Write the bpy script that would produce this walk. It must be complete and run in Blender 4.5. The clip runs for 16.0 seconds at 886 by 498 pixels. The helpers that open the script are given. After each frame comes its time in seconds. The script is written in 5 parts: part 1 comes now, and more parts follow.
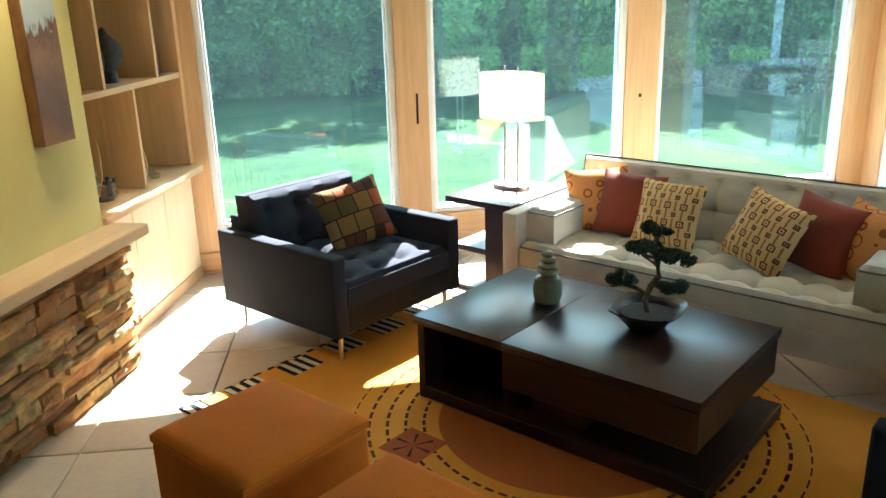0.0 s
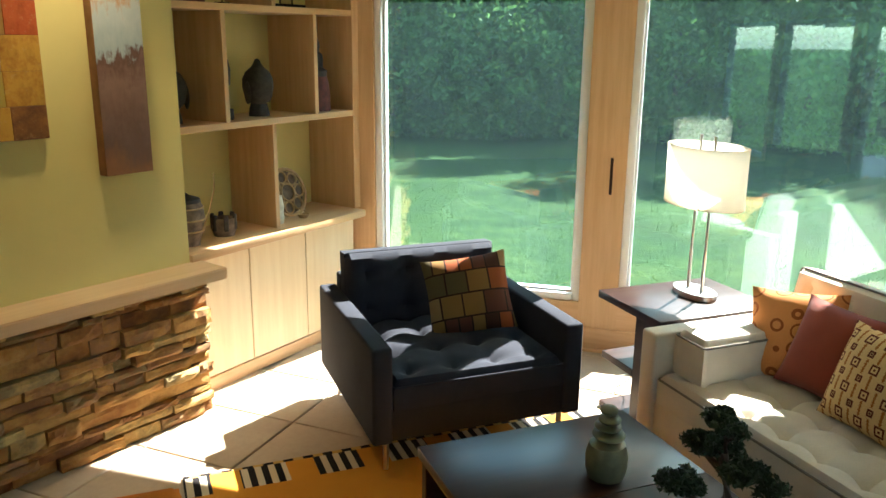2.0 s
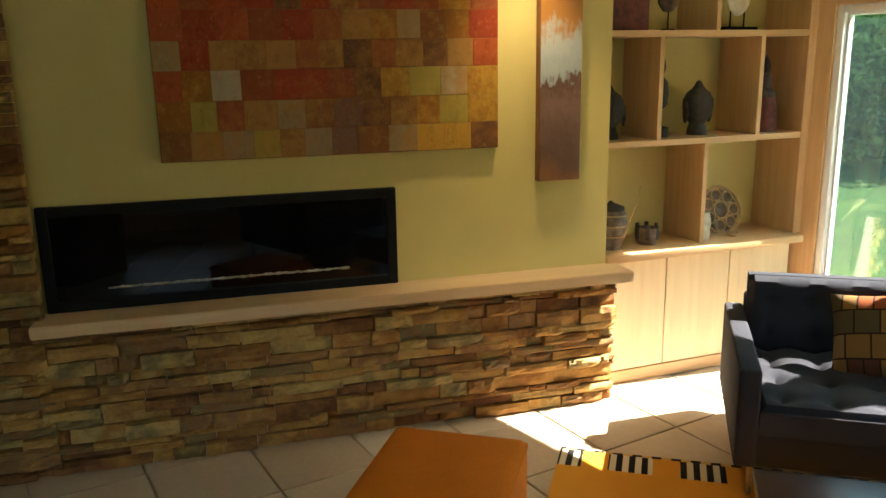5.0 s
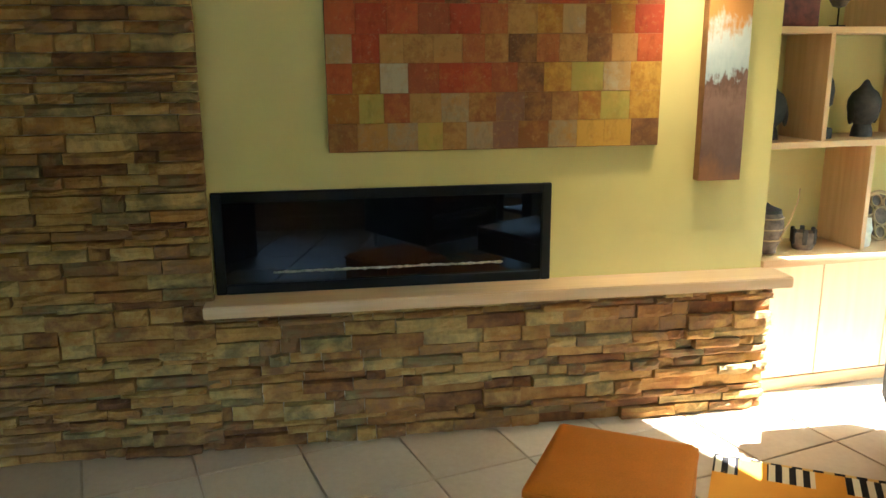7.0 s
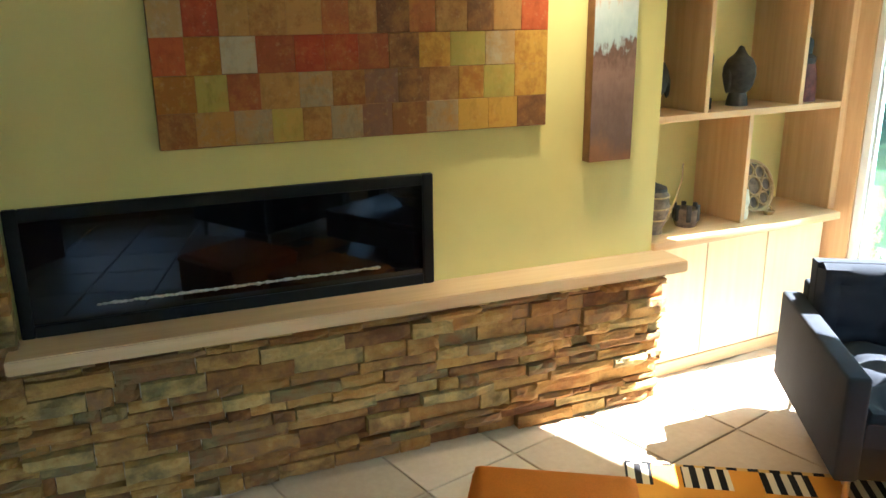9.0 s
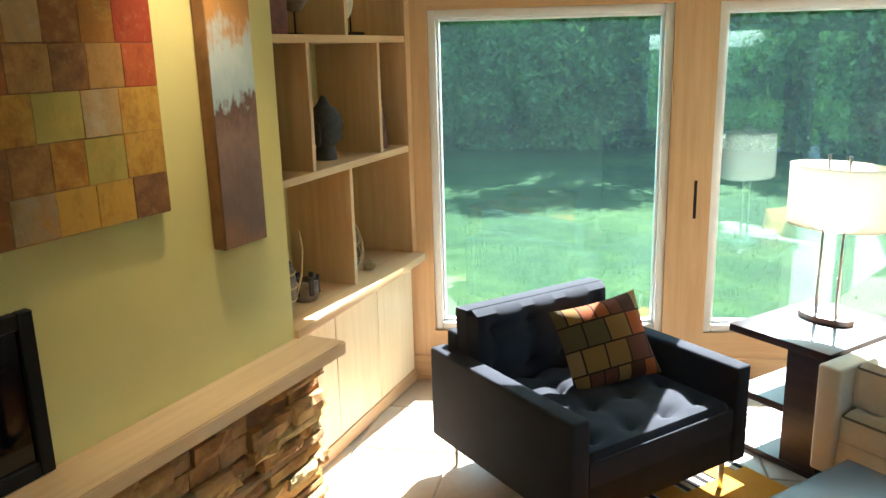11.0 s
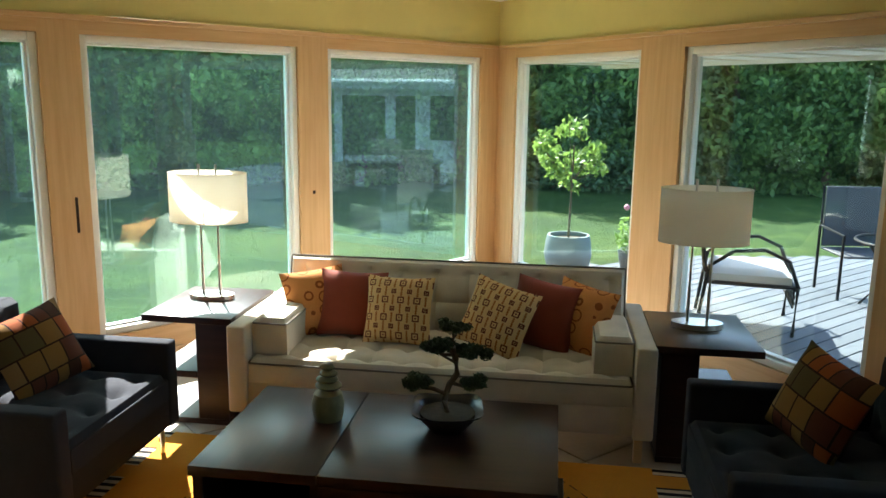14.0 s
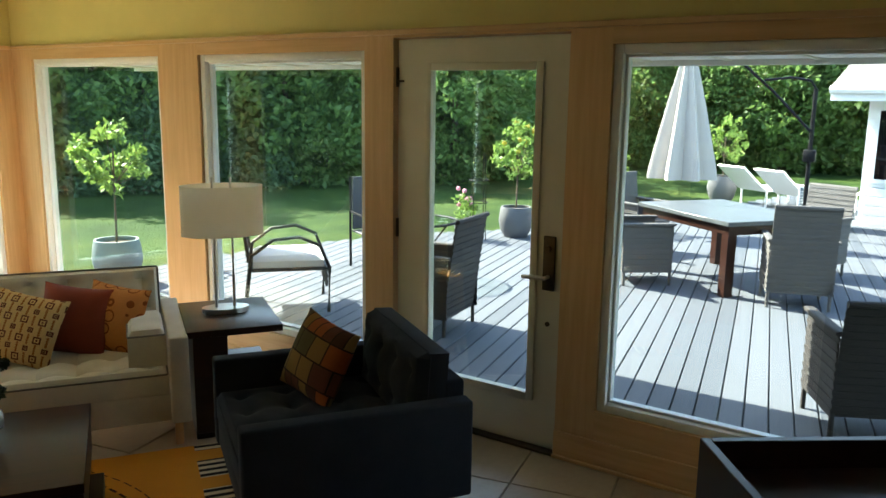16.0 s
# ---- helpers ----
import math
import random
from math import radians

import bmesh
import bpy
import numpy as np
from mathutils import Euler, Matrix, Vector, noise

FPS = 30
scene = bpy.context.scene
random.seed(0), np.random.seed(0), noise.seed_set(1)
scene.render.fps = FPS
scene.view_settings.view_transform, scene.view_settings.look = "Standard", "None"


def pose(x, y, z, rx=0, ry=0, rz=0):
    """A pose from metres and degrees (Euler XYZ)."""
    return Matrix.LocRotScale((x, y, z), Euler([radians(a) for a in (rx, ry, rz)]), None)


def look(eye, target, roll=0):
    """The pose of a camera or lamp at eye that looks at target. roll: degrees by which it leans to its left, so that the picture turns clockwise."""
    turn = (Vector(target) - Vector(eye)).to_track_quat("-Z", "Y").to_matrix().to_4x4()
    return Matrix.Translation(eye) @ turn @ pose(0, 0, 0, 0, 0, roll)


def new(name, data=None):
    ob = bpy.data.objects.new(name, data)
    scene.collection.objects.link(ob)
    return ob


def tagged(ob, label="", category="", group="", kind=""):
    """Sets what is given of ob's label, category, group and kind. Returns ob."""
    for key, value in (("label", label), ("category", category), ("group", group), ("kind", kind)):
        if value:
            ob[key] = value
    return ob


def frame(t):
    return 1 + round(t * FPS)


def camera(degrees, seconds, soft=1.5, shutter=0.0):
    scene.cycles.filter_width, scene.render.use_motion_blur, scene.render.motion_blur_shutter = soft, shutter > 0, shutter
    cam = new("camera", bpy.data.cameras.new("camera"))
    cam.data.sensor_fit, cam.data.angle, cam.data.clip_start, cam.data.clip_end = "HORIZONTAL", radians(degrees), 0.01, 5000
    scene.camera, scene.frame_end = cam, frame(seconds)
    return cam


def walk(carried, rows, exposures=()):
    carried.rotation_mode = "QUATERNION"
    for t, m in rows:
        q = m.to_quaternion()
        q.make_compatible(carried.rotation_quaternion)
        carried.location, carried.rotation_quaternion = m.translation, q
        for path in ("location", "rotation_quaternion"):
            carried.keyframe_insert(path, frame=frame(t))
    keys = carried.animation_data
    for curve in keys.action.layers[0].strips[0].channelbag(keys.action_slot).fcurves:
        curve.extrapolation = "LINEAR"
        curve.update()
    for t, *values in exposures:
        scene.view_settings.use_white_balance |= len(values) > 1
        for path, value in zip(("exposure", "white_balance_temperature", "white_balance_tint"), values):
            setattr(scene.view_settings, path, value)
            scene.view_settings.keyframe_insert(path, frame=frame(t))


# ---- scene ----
cam = camera(58.1, 16.0)
PATH = [
    (0, (0.521, 0.143, 1.719), (0.199, 2.022, 1.114), -1.6),
    (0.5, (0.759, 0.476, 1.747), (0.378, 2.342, 1.136), -1.5),
    (1, (1.158, 0.754, 1.768), (0.563, 2.562, 1.153), -0.9),
    (1.5, (1.301, 1.084, 1.759), (0.482, 2.812, 1.172), 0.6),
    (2, (1.37, 1.439, 1.705), (0.187, 2.971, 1.201), 0.6),
    (2.5, (1.54, 1.647, 1.672), (0.058, 2.919, 1.242), 0.5),
    (3, (1.673, 1.642, 1.701), (0.089, 2.782, 1.262), 0.4),
    (3.5, (1.766, 1.631, 1.712), (0.111, 2.657, 1.259), -0.0),
    (4, (1.849, 1.682, 1.718), (0.101, 2.54, 1.261), -0.6),
    (4.5, (1.891, 1.706, 1.734), (0.065, 2.379, 1.27), -0.9),
    (5, (1.897, 1.674, 1.739), (0.02, 2.188, 1.278), -1.0),
    (5.2, (1.901, 1.652, 1.744), (0.01, 2.111, 1.282), -0.9),
    (7.3, (1.792, 1.333, 1.741), (-0.129, 1.634, 1.27), -0.4),
    (7.5, (1.759, 1.32, 1.738), (-0.154, 1.655, 1.261), -0.2),
    (8, (1.648, 1.361, 1.747), (-0.243, 1.772, 1.245), -0.4),
    (8.2, (1.59, 1.38, 1.756), (-0.291, 1.828, 1.244), -0.5),
    (10.3, (0.419, 1.133, 1.813), (-0.89, 2.532, 1.239), -0.6),
    (10.5, (0.311, 1.146, 1.801), (-0.886, 2.653, 1.255), -0.9),
    (11, (0.154, 1.159, 1.791), (-0.727, 2.888, 1.308), -1.5),
    (11.5, (-0.078, 1.081, 1.823), (-0.486, 2.978, 1.339), 0.1),
    (12, (-0.171, 0.992, 1.861), (-0.226, 2.929, 1.368), 0.8),
    (12.5, (-0.311, 0.899, 1.818), (-0.124, 2.835, 1.35), 1.4),
    (13, (-0.366, 0.789, 1.744), (-0.019, 2.712, 1.315), 1.2),
    (13.5, (-0.345, 0.69, 1.711), (0.183, 2.578, 1.313), 1.0),
    (14, (-0.358, 0.533, 1.705), (0.408, 2.34, 1.321), 0.8),
    (14.5, (-0.389, 0.389, 1.714), (0.629, 2.067, 1.331), 1.1),
    (15, (-0.394, 0.289, 1.71), (0.848, 1.812, 1.339), 1.3),
    (15.5, (-0.378, 0.15, 1.727), (1.048, 1.504, 1.36), 1.0),
    (16, (-0.366, 0.064, 1.75), (1.203, 1.246, 1.376), 0.8),
]
EXPOSURES = [(0.0, 3.62, 5650, 8), (1.5, 3.15, 5950, 8), (3.0, 2.8, 6600, 10), (5.2, 3.18, 7000, 12), (6.3, 3.8, 6200, 9), (8.2, 4.15, 5500, 7), (10.3, 3.6, 5650, 7), (11.2, 3.12, 5800, 7), (12.5, 2.7, 6150, 8), (14.0, 2.58, 6300, 8), (16.0, 2.75, 6900, 9)]
walk(cam, [(t, look(eye, target, roll)) for t, eye, target, roll in PATH], EXPOSURES)

# ---- world, sun, large lights ----
SUN_AZ, SUN_EL = radians(90.0), radians(41.8)
world = bpy.data.worlds.new("sky")
scene.world = world
world.use_nodes = True
wn = world.node_tree
sky = wn.nodes.new("ShaderNodeTexSky")
sky.sky_type, sky.sun_disc = "NISHITA", False
sky.sun_elevation, sky.sun_rotation = SUN_EL, radians(90) - SUN_AZ
wn.links.new(sky.outputs[0], wn.nodes["Background"].inputs[0])
wn.nodes["Background"].inputs[1].default_value = 0.15
sun = new("sun", bpy.data.lights.new("sun", "SUN"))
sun.data.energy, sun.data.angle, sun.data.color = 5.0, radians(0.5), (1.0, 0.965, 0.90)
sun.matrix_world = look((math.cos(SUN_AZ) * math.cos(SUN_EL), math.sin(SUN_AZ) * math.cos(SUN_EL), math.sin(SUN_EL)), (0, 0, 0))


# ---- materials ----
class Net:
    """A node material with short ways to make and join nodes."""

    def __init__(self, name, rough=0.6, metal=0.0, spec=0.5):
        self.mat = bpy.data.materials.new(name)
        self.mat.use_nodes = True
        self.t = self.mat.node_tree
        self.p = self.t.nodes["Principled BSDF"]
        self.p.inputs["Roughness"].default_value = rough
        self.p.inputs["Metallic"].default_value = metal
        self.p.inputs["Specular IOR Level"].default_value = spec

    def put(self, sock, v):
        if isinstance(v, bpy.types.NodeSocket):
            self.t.links.new(v, sock)
        elif isinstance(v, (tuple, list)) and sock.type == "RGBA":
            sock.default_value = (*v[:3], 1)
        else:
            sock.default_value = v

    def node(self, kind, ins=(), out=0, **props):
        n = self.t.nodes.new("ShaderNode" + kind)
        for k, v in props.items():
            setattr(n, k, v)
        for k, v in dict(ins).items():
            self.put(n.inputs[k], v)
        return n.outputs[out]

    def obj(self, scale=(1, 1, 1), rot=(0, 0, 0), loc=(0, 0, 0)):
        c = self.node("TexCoord", out=3)
        return self.node("Mapping", {0: c, 1: loc, 2: rot, 3: scale})

    def geo(self, scale=(1, 1, 1)):
        return self.node("Mapping", {0: self.node("NewGeometry", out=0), 3: scale})

    def noise(self, vec, scale, detail=4, rough=0.55, out=0):
        return self.node("TexNoise", {"Vector": vec, "Scale": scale, "Detail": detail, "Roughness": rough}, out)

    def ramp(self, fac, *stops):
        n = self.t.nodes.new("ShaderNodeValToRGB")
        self.put(n.inputs[0], fac)
        el = n.color_ramp.elements
        while len(el) < len(stops):
            el.new(0.5)
        for e, (pos, col) in zip(el, stops):
            e.position, e.color = pos, (*col, 1)
        return n.outputs[0]

    def mix(self, fac, a, b, mode="MIX"):
        n = self.t.nodes.new("ShaderNodeMix")
        n.data_type, n.blend_type = "RGBA", mode
        self.put(n.inputs[0], fac), self.put(n.inputs[6], a), self.put(n.inputs[7], b)
        return n.outputs[2]

    def math(self, op, a, b=0.0, c=0.0):
        return self.node("Math", {0: a, 1: b, 2: c}, operation=op)

    def xyz(self, vec):
        n = self.t.nodes.new("ShaderNodeSeparateXYZ")
        self.put(n.inputs[0], vec)
        return n.outputs[0], n.outputs[1], n.outputs[2]

    def bump(self, height, strength=0.3, dist=0.01):
        self.put(self.p.inputs["Normal"], self.node("Bump", {"Strength": strength, "Distance": dist, "Height": height}))

    def col(self, v):
        self.put(self.p.inputs["Base Color"], v)
        return self

    def rough(self, v):
        self.put(self.p.inputs["Roughness"], v)

    def rand(self):
        return self.node("ObjectInfo", out=5)


def plain(name, c, rough=0.6, metal=0.0, var=0.12, scale=20, bump=0.1, spec=0.5):
    m = Net(name, rough, metal, spec)
    v = m.obj()
    n = m.noise(v, scale)
    m.col(m.ramp(n, (0.3, tuple(x * (1 - var) for x in c)), (0.7, tuple(min(1, x * (1 + var)) for x in c))))
    if bump:
        m.bump(m.noise(v, scale * 6, 3), bump, 0.003)
    return m.mat


def wood(name, dark, light, axis, rough=0.4, scale=1.0, spec=0.5, coat=0.0):
    m = Net(name, rough, 0, spec)
    s = [14.0 * scale] * 3
    s[axis] = 0.9 * scale
    v = m.obj(tuple(s))
    g = m.noise(v, 2.2, 6, 0.6)
    big = m.noise(m.obj(), 1.6, 2)
    f = m.math("ADD", m.math("MULTIPLY", g, 0.75), m.math("MULTIPLY", big, 0.3))
    m.col(m.ramp(f, (0.32, dark), (0.68, light)))
    m.rough(m.math("ADD", m.math("MULTIPLY", g, 0.12), rough - 0.06))
    m.bump(g, 0.06, 0.002)
    m.p.inputs["Coat Weight"].default_value = coat
    m.p.inputs["Coat Roughness"].default_value = 0.3
    return m.mat


def fabric(name, c, var=0.18, rough=0.92, weave=420.0, sheen=0.25):
    m = Net(name, rough, 0, 0.25)
    v = m.obj()
    x, y, z = m.xyz(v)
    wv = m.noise(v, weave, 2)
    big = m.noise(v, 7, 3)
    f = m.math("ADD", m.math("MULTIPLY", wv, 0.55), m.math("MULTIPLY", big, 0.45))
    m.col(m.ramp(f, (0.32, tuple(k * (1 - var) for k in c)), (0.68, tuple(k * (1 + var) for k in c))))
    m.bump(m.math("ADD", wv, m.math("MULTIPLY", big, 0.6)), 0.25, 0.002)
    m.p.inputs["Sheen Weight"].default_value = sheen
    return m.mat


def glass_mat(name, tint, gloss=0.0, haze=0.0):
    m = Net(name)
    t = m.t
    out = t.nodes["Material Output"]
    tr = t.nodes.new("ShaderNodeBsdfTransparent")
    tr.inputs[0].default_value = (*tint, 1)
    gl = t.nodes.new("ShaderNodeBsdfGlossy")
    gl.inputs["Color"].default_value = (0.80, 0.97, 1.0, 1)
    gl.inputs["Roughness"].default_value = 0.0
    fr = t.nodes.new("ShaderNodeLayerWeight")
    fr.inputs[0].default_value = 0.5
    k = m.math("ADD", m.math("MULTIPLY", m.math("POWER", fr.outputs[1], 5.0), 0.8), 0.035 + gloss)
    mx = t.nodes.new("ShaderNodeMixShader")
    t.links.new(k, mx.inputs[0])
    t.links.new(tr.outputs[0], mx.inputs[1])
    t.links.new(gl.outputs[0], mx.inputs[2])
    last = mx.outputs[0]
    # bluish veil mixed into the pane, standing in for glare on the glass
    if haze:
        tl = t.nodes.new("ShaderNodeBsdfTranslucent")
        tl.inputs[0].default_value = (0.58, 0.86, 1.0, 1)
        film = t.nodes.new("ShaderNodeMixShader")
        streak = m.noise(m.obj((7, 7, 1.2)), 2.0, 4, 0.6)
        t.links.new(m.math("MULTIPLY", m.math("ADD", streak, 0.5), haze), film.inputs[0])
        t.links.new(last, film.inputs[1])
        t.links.new(tl.outputs[0], film.inputs[2])
        last = film.outputs[0]
    t.links.new(last, out.inputs[0])
    return m.mat


M = {}
M["maple"] = wood("maple", (0.56, 0.33, 0.15), (0.70, 0.46, 0.24), 2, 0.38)
M["maple_x"] = wood("maple_x", (0.56, 0.33, 0.15), (0.70, 0.46, 0.24), 0, 0.38)
M["maple_y"] = wood("maple_y", (0.60, 0.38, 0.19), (0.74, 0.52, 0.30), 1, 0.36)
M["maple_pale"] = wood("maple_pale", (0.74, 0.57, 0.34), (0.83, 0.68, 0.44), 2, 0.42)
M["espresso"] = wood("espresso", (0.014, 0.006, 0.0045), (0.036, 0.014, 0.009), 0, 0.32, 1.0, 0.28, 0.04)
M["espresso_y"] = wood("espresso_y", (0.014, 0.006, 0.0045), (0.036, 0.014, 0.009), 1, 0.32, 1.0, 0.28, 0.04)
M["white"] = plain("white_paint", (0.80, 0.80, 0.78), 0.45, 0, 0.03, 9, 0.03)
M["door_paint"] = plain("cream_door_paint", (0.66, 0.62, 0.50), 0.42, 0, 0.03, 6, 0.04)
M["olive"] = plain("olive_yellow_wall_paint", (0.66, 0.555, 0.205), 0.75, 0, 0.04, 3, 0.12)
M["ceiling"] = plain("ceiling_paint", (0.82, 0.79, 0.66), 0.85, 0, 0.02, 4, 0.1)
M["glass"] = glass_mat("window_glass", (0.80, 0.94, 0.89), 0.065, 0.0045)
M["glass_clear"] = glass_mat("clear_window_glass", (0.93, 0.97, 0.95), 0.0)
M["black_metal"] = plain("black_metal", (0.006, 0.006, 0.007), 0.55, 0.0, 0.1, 30, 0.05, 0.2)
M["steel"] = plain("brushed_steel", (0.62, 0.60, 0.57), 0.28, 1.0, 0.06, 60, 0.05)
M["grout"] = plain("grout", (0.46, 0.36, 0.26), 0.9, 0, 0.1, 60, 0.2)
M["navy"] = fabric("charcoal_navy_wool", (0.019, 0.021, 0.029), 0.3, 0.95, 420, 0.02)
M["beige"] = fabric("oatmeal_linen", (0.60, 0.54, 0.44), 0.15)
M["piping"] = fabric("dark_piping", (0.16, 0.14, 0.11), 0.15)
M["orange"] = fabric("orange_suede", (0.60, 0.165, 0.008), 0.12, 0.9, 200, 0.0)
M["rust"] = fabric("rust_cotton", (0.23, 0.045, 0.022), 0.15, 0.95, 500, 0.2)


# ---- mesh tools ----
def finish(name, bm, mat, smooth=True):
    me = bpy.data.meshes.new(name)
    bmesh.ops.recalc_face_normals(bm, faces=bm.faces)
    bm.to_mesh(me)
    bm.free()
    for m in mat if isinstance(mat, (list, tuple)) else [mat]:
        me.materials.append(m)
    if smooth:
        me.shade_smooth()
        me.set_sharp_from_angle(angle=radians(38))
    return me


def part(name, bm, mat, parent, label="", at=None, smooth=True):
    ob = new(name, finish(name, bm, mat, smooth))
    ob.parent = parent
    if at is not None:
        ob.matrix_local = at
    return tagged(ob, label)


def thing(name, m, label, category, group="", kind=""):
    ob = new(name)
    ob.empty_display_size = 0.1
    ob.matrix_basis = m
    return tagged(ob, label, category, group, kind)


def struct(name, bm, mat, label="", parent=None, m=None, smooth=True):
    ob = new(name, finish(name, bm, mat, smooth))
    ob.parent = parent
    if m is not None:
        ob.matrix_basis = m
    return tagged(ob, label, "", "", "" if parent else "structure")


def box(lo, hi, bevel=0.0, seg=2, bm=None):
    bm = bm or bmesh.new()
    lo, hi = Vector(lo), Vector(hi)
    made = bmesh.ops.create_cube(bm, size=1.0, matrix=Matrix.Translation((lo + hi) / 2) @ Matrix.Diagonal((*(hi - lo), 1)))
    if bevel:
        edges = list({e for v in made["verts"] for e in v.link_edges})
        bmesh.ops.bevel(bm, geom=edges, offset=bevel, segments=seg, affect="EDGES", profile=0.5)
    return bm


def cyl(r1, r2, z0, z1, seg=24, bm=None, m=None, caps=True):
    bm = bm or bmesh.new()
    mm = Matrix.Translation((0, 0, (z0 + z1) / 2))
    bmesh.ops.create_cone(bm, cap_ends=caps, segments=seg, radius1=r1, radius2=r2, depth=z1 - z0, matrix=(m @ mm) if m else mm)
    return bm


def rod(a, b, r, seg=10, bm=None, r2=None):
    bm = bm or bmesh.new()
    a, b = Vector(a), Vector(b)
    q = (b - a).to_track_quat("Z", "Y").to_matrix().to_4x4()
    bmesh.ops.create_cone(bm, cap_ends=True, segments=seg, radius1=r, radius2=r if r2 is None else r2, depth=(b - a).length, matrix=Matrix.Translation((a + b) / 2) @ q)
    return bm


def tube(points, r, closed=False, seg=6, bm=None):
    bm = bm or bmesh.new()
    pts = [Vector(p) for p in points]
    n = len(pts)
    rings = []
    for i, p in enumerate(pts):
        a = pts[i - 1] if (i or closed) else p
        b = pts[(i + 1) % n] if (i < n - 1 or closed) else p
        t = (b - a).normalized()
        s = t.cross(Vector((0, 0, 1)))
        s = s.normalized() if s.length > 1e-3 else Vector((1, 0, 0))
        u = s.cross(t).normalized()
        rings.append([bm.verts.new(p + r * (math.cos(2 * math.pi * k / seg) * s + math.sin(2 * math.pi * k / seg) * u)) for k in range(seg)])
    for i in range(n if closed else n - 1):
        a, b = rings[i], rings[(i + 1) % n]
        for k in range(seg):
            bm.faces.new((a[k], a[(k + 1) % seg], b[(k + 1) % seg], b[k]))
    if not closed:
        bm.faces.new(rings[0]), bm.faces.new(rings[-1])
    return bm


def lathe(profile, seg=28, bm=None):
    bm = bm or bmesh.new()
    rings = [[bm.verts.new((r * math.cos(2 * math.pi * k / seg), r * math.sin(2 * math.pi * k / seg), z)) for k in range(seg)] for r, z in profile]
    for a, b in zip(rings, rings[1:]):
        for k in range(seg):
            bm.faces.new((a[k], a[(k + 1) % seg], b[(k + 1) % seg], b[k]))
    for ring in (rings[0], rings[-1]):
        if len(set(tuple(round(c, 5) for c in v.co) for v in ring)) > 2:
            bm.faces.new(ring)
    return bm


def pad(w, d, h, nx=0, ny=0, dip=0.018, soft=0.03, res=0.022, seam=0.006, bulge=0.012):
    """A cushion, w by d by h, base at z 0, with nx by ny buttons sunk into its top."""
    bm = bmesh.new()
    cx, cy = max(6, int(w / res)), max(6, int(d / res))
    top = {}
    for i in range(cx + 1):
        for j in range(cy + 1):
            x, y = -w / 2 + w * i / cx, -d / 2 + d * j / cy
            e = min(i * w / cx, w - i * w / cx, j * d / cy, d - j * d / cy)
            z = h - (soft * (1 - math.sqrt(max(0, 1 - (1 - min(e / soft, 1)) ** 2))))
            z += bulge * min(1, e / 0.12)
            if nx:
                fx, fy = (x + w / 2) / w * nx, (y + d / 2) / d * ny
                gx, gy = (fx % 1) - 0.5, (fy % 1) - 0.5
                cw = min(w / nx, d / ny)
                r = math.hypot(gx * w / nx, gy * d / ny)
                fade = min(1.0, max(0.0, e - 0.02) / 0.06)
                z -= fade * dip * math.exp(-((r / (0.23 * cw)) ** 2))
                z -= fade * seam * math.exp(-((abs(gx) * w / nx / 0.012) ** 2)) + fade * seam * math.exp(-((abs(gy) * d / ny / 0.012) ** 2))
            top[i, j] = bm.verts.new((x, y, z))
    for i in range(cx):
        for j in range(cy):
            bm.faces.new((top[i, j], top[i + 1, j], top[i + 1, j + 1], top[i, j + 1]))
    rim = [(i, 0) for i in range(cx)] + [(cx, j) for j in range(cy)] + [(i, cy) for i in range(cx, 0, -1)] + [(0, j) for j in range(cy, 0, -1)]
    low = [bm.verts.new((top[k].co.x, top[k].co.y, 0)) for k in rim]
    for a in range(len(rim)):
        b = (a + 1) % len(rim)
        bm.faces.new((top[rim[a]], low[a], low[b], top[rim[b]]))
    bm.faces.new(low)
    return bm


def rim_tube(w, d, z, r=0.005, k=0.012):
    pts = []
    for cx, cy, a0 in ((w / 2 - k, d / 2 - k, 0), (-w / 2 + k, d / 2 - k, 90), (-w / 2 + k, -d / 2 + k, 180), (w / 2 - k, -d / 2 + k, 270)):
        for s in range(4):
            a = radians(a0 + 30 * s)
            pts.append((cx + k * math.cos(a), cy + k * math.sin(a), z))
    return tube(pts, r, True)


# ---- plan ----
WALL_W = pose(-1.75, 4.89, 0, 0, 0, 21.0)  # the window wall: x runs along it, y points outdoors
CORNER = Vector((2.69, 6.60))
WALL_R = pose(2.69, 6.60, 0, 0, 0, -86.92)  # the deck wall: x runs along it from the corner, y points outdoors
HEAD, SILL, TOP, CEIL = 1.99, 0.28, 2.075, 2.44
GRID = -31.0  # the seating group's turn


def grid(u, v, z=0.0, turn=0.0):
    return pose(0, 0, 0, 0, 0, GRID) @ pose(u, v, z, 0, 0, turn)


# ---- floor and ceiling ----
def prism(outline, z0, z1):
    bm = bmesh.new()
    low, high = [[bm.verts.new((x, y, z)) for x, y in outline] for z in (z0, z1)]
    bm.faces.new(low), bm.faces.new(high)
    for k in range(len(low)):
        bm.faces.new((low[k - 1], low[k], high[k], high[k - 1]))
    return bm


outline = [(-2.3, -2.2), (-2.3, 4.72), (-1.95, 4.82), (2.69, 6.60), (3.16, -2.2)]
room = prism(outline, -0.12, -0.012)
floor = struct("floor", room, M["grout"], "beige stone tile floor with pale grout", smooth=False)
cb = prism(outline, CEIL, CEIL + 0.12)
struct("ceiling", cb, M["ceiling"], "pale cream painted ceiling", smooth=False)


